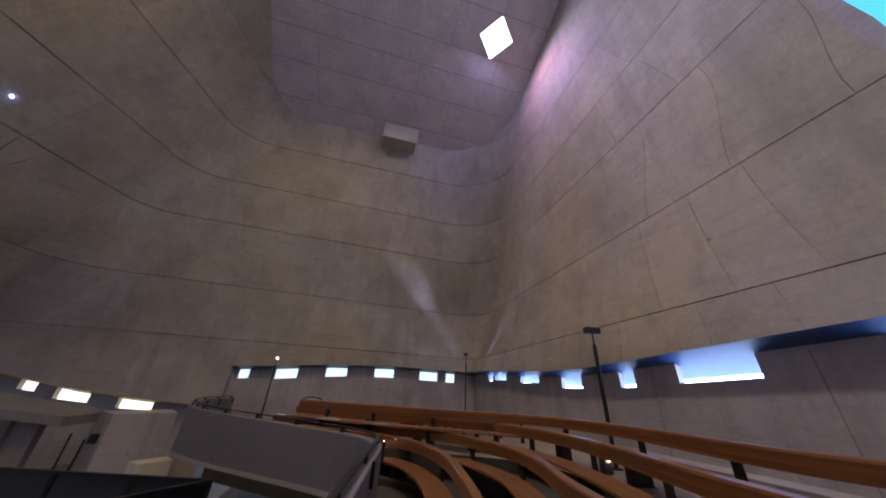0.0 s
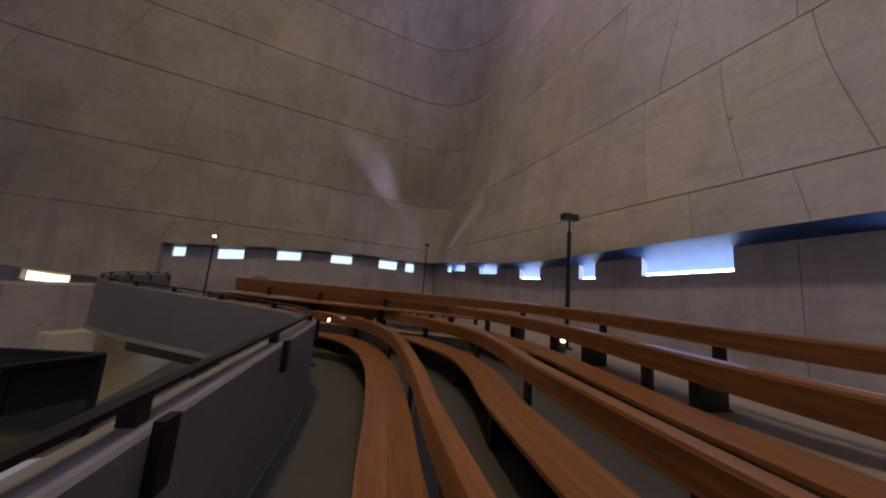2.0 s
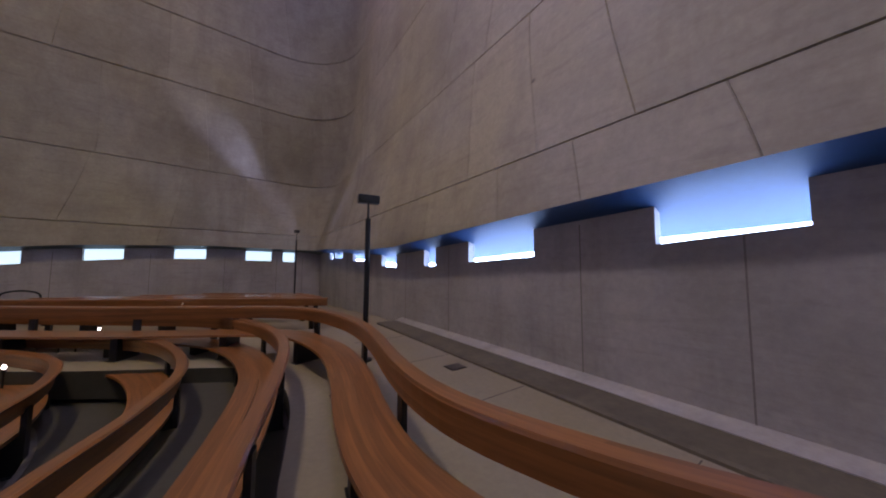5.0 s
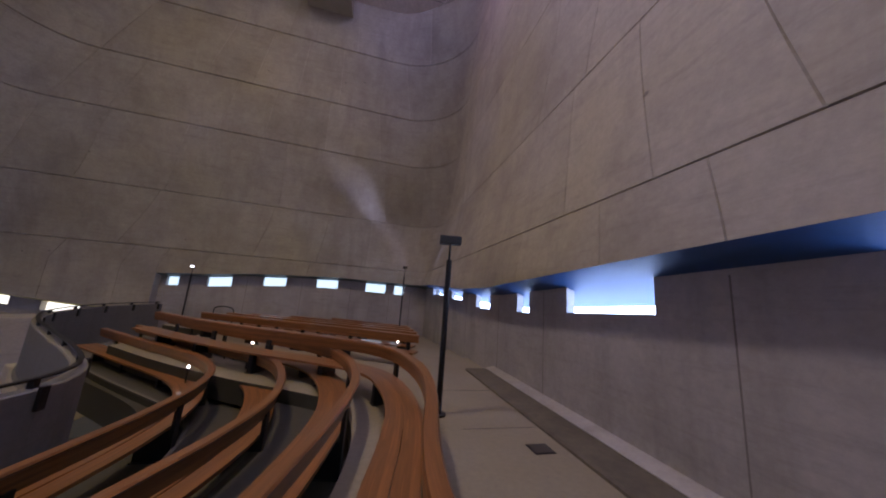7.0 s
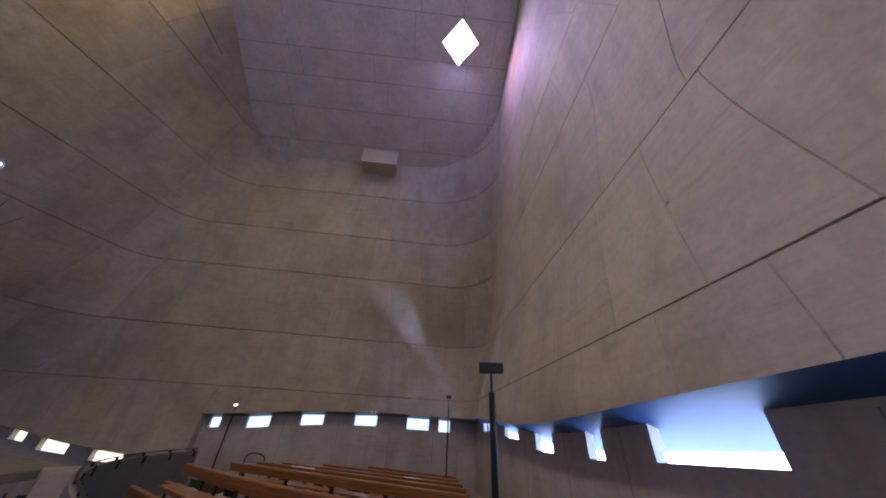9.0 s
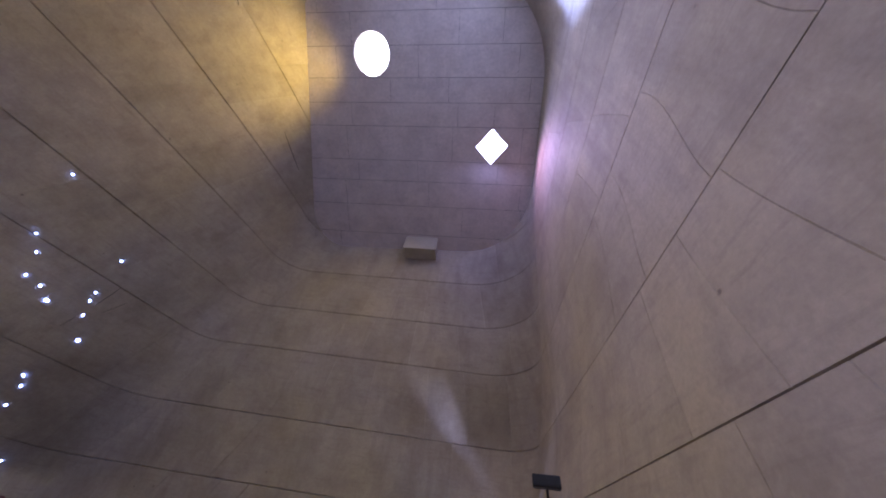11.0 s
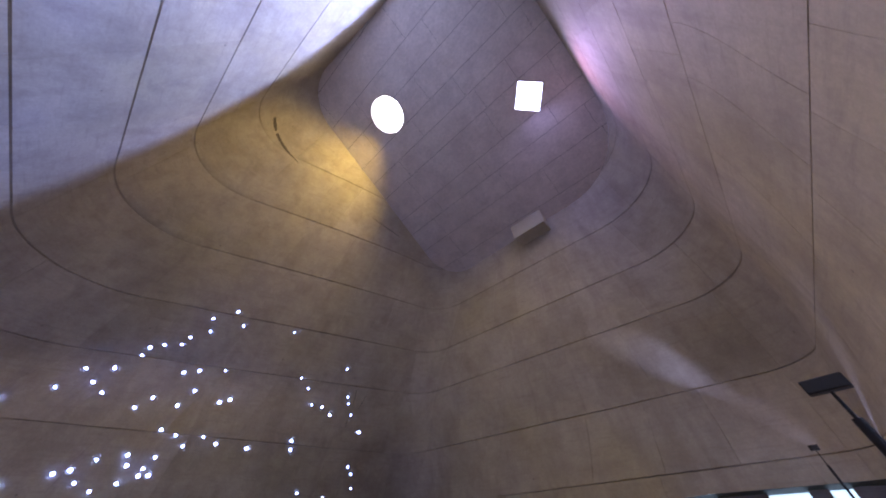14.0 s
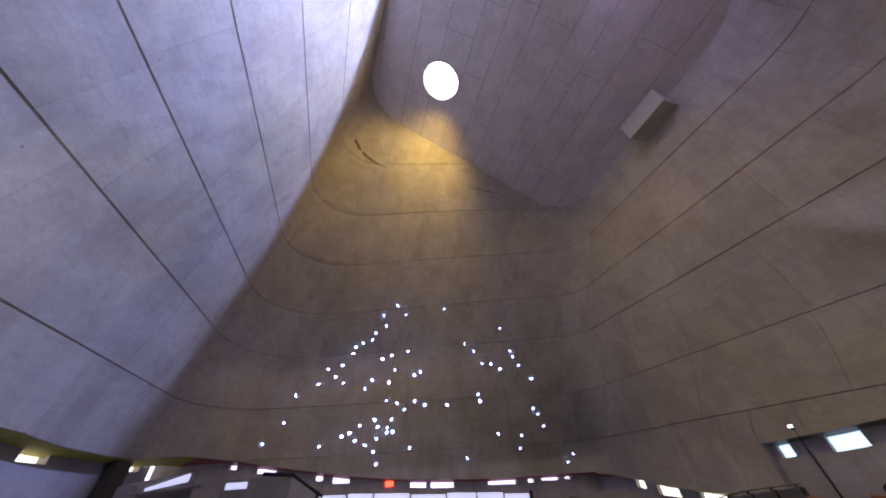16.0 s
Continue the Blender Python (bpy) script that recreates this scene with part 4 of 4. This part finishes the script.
part("pane", prism([(-18.7, -7.0), (-15.1, -7.0), (-15.1, -7.04), (-18.7, -7.04)], [1.75, 1.44, 1.44, 1.75], [2.05, 1.52, 1.52, 2.05]), LITGLASS, side_light)
part("niche", prism([(-20.2, -7.2), (-14.6, -7.2), (-14.6, -7.6), (-20.2, -7.6)], NAVE, [2.2, 1.6, 1.6, 2.2]), DIM, side_light)
part("coping", prism([(-20.2, -6.9), (-14.3, -6.9), (-14.3, -7.2), (-20.2, -7.2)], [1.55, 1.28, 1.28, 1.55], [1.67, 1.40, 1.40, 1.67]), DIM, side_light)
small_light = empty("lit_window", (-18.0, -4.9, 1.4), "small white glowing window beside a concrete block", "window")
part("pane", box(-18.04, -18.0, -5.35, -4.45, 1.36, 1.58), LITGLASS, small_light)
part("frame", box(-18.2, -18.05, -5.5, -4.3, NAVE, 1.68), DIM, small_light)
pier_left = part("slanted_pier", prism([(-19.4, -10.9), (-20.6, -10.9), (-20.6, -10.5), (-19.4, -10.5)], NAVE, 2.78), SHADED_TIER)
for v in pier_left.data.vertices:
    if v.co.z > 0:
        v.co.x -= 0.75
tagged(pier_left, "dark concrete pier leaning under the sloping shell", "pier", kind="structure")

bal = empty("balustrade", (-7.5, 5.9, -2.15), "low balustrade of dark glass panels and black steel posts", "balustrade")
BP = [(-11.0, 7.0), (-9.6, 6.6), (-8.2, 6.25), (-6.85, 5.9)]
near = [(-6.85, 5.9), (-7.4, 5.3), (-7.95, 4.6), (-8.4, 3.6), (-8.7, 2.0)]
for chain, mat, nm in ((BP, GLASS, "glass_panel"), (near, BLACK, "black_panel")):
    for a, c in zip(chain, chain[1:]):
        a, c = Vector(a), Vector(c)
        d = (c - a).normalized()
        n = Vector((-d.y, d.x)) * 0.012
        u, v = a + d * 0.04, c - d * 0.04
        part(nm, prism([(u + n)[:], (v + n)[:], (v - n)[:], (u - n)[:]], -2.05 if nm == "glass_panel" else -1.6, -1.03), mat, bal)
    part("top_rail", sweep([Vector((x, y, 0)) for x, y in chain], [(-0.035, -1.03), (0.035, -1.03), (0.035, -0.98), (-0.035, -0.98)]), DARK, bal)
for x, y in BP + near[1:]:
    part("post", box(x - 0.03, x + 0.03, y - 0.03, y + 0.03, -2.15, -1.0, bevel=0.006), DARK, bal)
# same darkened colour, for the dark of the lower nave
plat = part("platform", prism([(-6.5, 6.3), (-8.3, 6.7), (-12.0, 7.6), (-12.0, 1.2), (-7.4, 1.2)], NAVE, -2.15), SHADED_TIER)
tagged(plat, "concrete platform slab in the lower nave", "platform", kind="structure")
seat = empty("upholstered_stool", (-7.0, 4.7, -2.15), "low dark stool with a pale blue cloth seat", "stool")
part("seat", box(-7.55, -6.55, 4.3, 5.0, -2.05, -1.95, bevel=0.04), CLOTH, seat)
for sx in (-7.5, -6.6):
    part("leg", box(sx - 0.03, sx + 0.03, 4.62, 4.68, -2.15, -2.03), DARK, seat)

exit_light = empty("exit_light", (XA - 1.02, 2.5, 1.1), "small glowing red exit light on the altar wall", "exit light")
part("lamp_box", box(XA - 1.035, XA - 0.96, 2.25, 2.75, 1.0, 1.26, bevel=0.01), RED, exit_light)

cannon = empty("light_cannon", (2.9, -3.0, 7.5), "angled window shown by a glowing cyan sheet high on the concrete wall", "window")
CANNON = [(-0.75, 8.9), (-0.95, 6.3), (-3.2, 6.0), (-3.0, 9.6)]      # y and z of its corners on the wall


def on_right(y, z, out):
    """The point of the shell's right side at y and z."""
    i, best = 150.0, 99
    for k in range(0, 500):
        d = abs(shell(150 + k * 0.1, z).y - y)
        if d < best:
            i, best = 150 + k * 0.1, d
    return shell(i, z, out)


def draped(corners, out, n=6):
    bm = bmesh.new()
    (a, b, c, d), grid = [Vector(p) for p in corners], []
    for u in range(n + 1):
        col = []
        for v in range(n + 1):
            p = a.lerp(b, u / n).lerp(d.lerp(c, u / n), v / n)
            col.append((bm.verts.new(on_right(p.x, p.y, out)), bm.verts.new(on_right(p.x, p.y, 0.06))))
        grid.append(col)
    for u in range(n):
        for v in range(n):
            bm.faces.new((grid[u][v][0], grid[u + 1][v][0], grid[u + 1][v + 1][0], grid[u][v + 1][0]))
    rim = [grid[u][0] for u in range(n + 1)] + [grid[n][v] for v in range(1, n + 1)] + [grid[u][n] for u in range(n - 1, -1, -1)] + [grid[0][v] for v in range(n - 1, 0, -1)]
    for p, q in zip(rim, rim[1:] + rim[:1]):
        bm.faces.new((p[0], p[1], q[1], q[0]))
    bmesh.ops.recalc_face_normals(bm, faces=bm.faces)
    return bm


middle = Vector((-1.98, 7.7))
part("frame", draped([tuple(middle + (Vector(p) - middle) * 1.2) for p in CANNON], -0.03), LOW, cannon, "plain concrete surround of the window", True)
# no opening behind it: a glowing sheet laid over the wall
part("reveal", draped(CANNON, -0.055), CYAN_GLOW, cannon)


# ---------- small lamps and fittings ----------
def bench_lamp(at, base, label="small warm bulb on a thin black stem beside a bench"):
    x, y, z = at
    thing = empty("bench_lamp", (x, y, base), label, "lamp", "small lamps among the benches")
    part("stem", tube((x, y, base), (x, y, z - 0.04), 0.012, 8), DARK, thing)
    part("socket", tube((x, y, z - 0.075), (x, y, z - 0.03), 0.022, 10), DARK, thing)
    bm = bmesh.new()
    bmesh.ops.create_uvsphere(bm, u_segments=12, v_segments=8, radius=0.022, matrix=Matrix.Translation((x, y, z)) @ Matrix.Diagonal((1, 1, 1.4, 1)))
    part("bulb", bm, BULB, thing)


for at, base in (((-3.74, 6.66, -0.48), -1.19), ((-3.65, 7.9, -0.40), -1.05), ((-3.42, 7.8, -0.40), -1.05), ((-3.45, 8.95, -0.37), -0.80), ((0.6, 10.1, -0.36), FZ - 2 * DROP), ((-0.3, 0.45, -0.5), -0.80)):
    bench_lamp(at, base)
sl = empty("step_light", (0.06, 4.1, -0.58), "small lit step light on a grey concrete stub", "lamp")
part("stub", box(0.12, 0.30, 4.0, 4.16, FZ, FZ + 0.3, bevel=0.02), KERB, sl)
part("lens", box(0.17, 0.25, 3.975, 3.998, FZ + 0.2, FZ + 0.26, bevel=0.005), BULB, sl)
hatch = empty("floor_hatch", (1.77, 3.31, FZ), "small square dark metal hatch set in the floor", "hatch")
part("frame", box(1.64, 1.92, 3.18, 3.42, FZ, FZ + 0.006), DARK, hatch)
part("plate", box(1.66, 1.90, 3.20, 3.40, FZ + 0.006, FZ + 0.010), material("hatch_plate", (0.10, 0.085, 0.07), 0.5, metal=0.5, grain=(30, 0.2)), hatch)
pl = part("pole_lamp", box(-8.67, -8.53, 15.40, 15.44, 1.80, 1.88, bevel=0.01), TUBE)
tagged(pl, "tiny bright lamp on a slim pole", "lamp")


# ---------- marks in the concrete ----------
DARK_MARK = material("dark_mark", (0.10, 0.085, 0.068), 0.9, grain=(20, 0.4))
altar_wall = bpy.data.objects["wall_altar"]


def mark(name, label, points, widths):
    """A ragged strip lying on the shell along (station, height) points."""
    rnd = random.Random(len(points) * 7 + int(points[0][0]))
    fine, w = [], []
    for (a, c), (wa, wc) in zip(zip(points, points[1:]), zip(widths, widths[1:])):
        for k in range(5):
            fine.append((a[0] + (c[0] - a[0]) * k / 5, a[1] + (c[1] - a[1]) * k / 5))
            w.append((wa + (wc - wa) * k / 5) * rnd.uniform(0.7, 1.25))
    fine.append(points[-1])
    w.append(widths[-1])
    bm = bmesh.new()
    rows = []
    for (i, z), h in zip(fine, w):
        rows.append([bm.verts.new(shell(i, z - h / 2, -0.004)), bm.verts.new(shell(i, z, -0.008)), bm.verts.new(shell(i, z + h / 2, -0.004))])
    for r, s in zip(rows, rows[1:]):
        for k in range(2):
            bm.faces.new((r[k], s[k], s[k + 1], r[k + 1]))
    part(name, bm, DARK_MARK, altar_wall, label)


mark("crack", "dark crack near the ceiling rim", [(105.9, 20.98), (104.0, 20.71), (101.9, 20.45), (99.2, 20.1)], [0.16, 0.14, 0.10, 0.03])
mark("crack", "dark crack near the ceiling rim", [(79.4, 18.87), (75.2, 18.64), (71.1, 18.45)], [0.02, 0.05, 0.03])
for s0, z0, s1, z1 in ((68.0, 9.02, 67.5, 7.9), (66.2, 8.61, 66.5, 7.81), (67.3, 7.3, 67.1, 6.7)):
    mark("smear", "dark smear beside the light holes", [(s0, z0), ((s0 + s1) / 2, (z0 + z1) / 2), (s1, z1)], [0.05, 0.2, 0.05])

# joints of the aisle floor
for y in (0.4, 2.2, 3.9, 5.6):
    ob = part("floor_joint", box(0.95, XR - 0.82, y, y + 0.012, FZ - 0.01, FZ + 0.002), JOINT)
    tagged(ob, "dark joint across the aisle floor", "joint", kind="structure")

# small curved rail at the end of the gallery
EX, EY, EZ = -6.35, 13.9, FZ - 3 * DROP
er = empty("end_rail", (EX, EY, EZ), "small bent steel rail at the end of the gallery", "rail")
bm = bmesh.new()
prev = None
for k in range(9):
    a = math.pi * k / 8
    q = Vector((EX - 0.45 * math.cos(a), EY + 0.2 * math.cos(a), EZ + 0.95 + 0.16 * math.sin(a)))
    if prev is not None:
        add_tube(bm, prev, q, 0.025, 8)
    prev = q
part("bent_tube", bm, DARK, er)
for side in (-1, 1):
    part("post", tube((EX + 0.45 * side, EY - 0.2 * side, EZ), (EX + 0.45 * side, EY - 0.2 * side, EZ + 0.95), 0.025, 8), DARK, er)


# ---------- stair below the gallery ----------
stair = empty("stair", (-6.4, 8.6, NAVE), "narrow dark concrete stair with a steel string below the gallery", "stair")
for k in range(9):
    z = -4.3 + 0.18 * k
    x, y = -7.2 + 0.14 * k, 7.4 + 0.26 * k
    m = Matrix.Translation((x, y, z)) @ Matrix.Rotation(radians(-33), 4, "Z")
    part("step", box(-0.5, 0.5, -0.15, 0.15, -0.06, 0.0, m=m, bevel=0.01), DIM, stair)
for px, py in ((-7.6, 7.2), (-6.6, 9.4)):
    part("post", tube((px, py, NAVE), (px, py, -3.4), 0.05), DARK, stair)
part("string", sweep([Vector((-7.7, 7.1, 0)), Vector((-6.5, 9.5, 0))], [(-0.02, -0.2), (0.02, -0.2), (0.02, 0.0), (-0.02, 0.0)], -3.4), DARK, stair)

# upright joints of the low walls
SEAM = material("seam", (0.21, 0.19, 0.17), 0.9, grain=(20, 0.3))
low_right, low_far = bpy.data.objects["wall_right_low"], bpy.data.objects["wall_far_low"]
for y, top in ((-3.9, 1.7), (-1.6, 1.6), (0.2, 1.3), (1.84, 1.6), (5.0, 1.45), (7.1, 1.45), (9.8, 1.45), (12.7, 1.55)):
    part("joint", box(XR - 0.003, XR + 0.01, y, y + 0.016, FZ - 0.1, top), SEAM, low_right)
for x in (1.9, 0.6, -1.7, -4.4, -7.2, -9.8):
    part("joint", box(x, x + 0.02, YF - 0.003, YF + 0.01, -1.0, 1.55), SEAM, low_far)
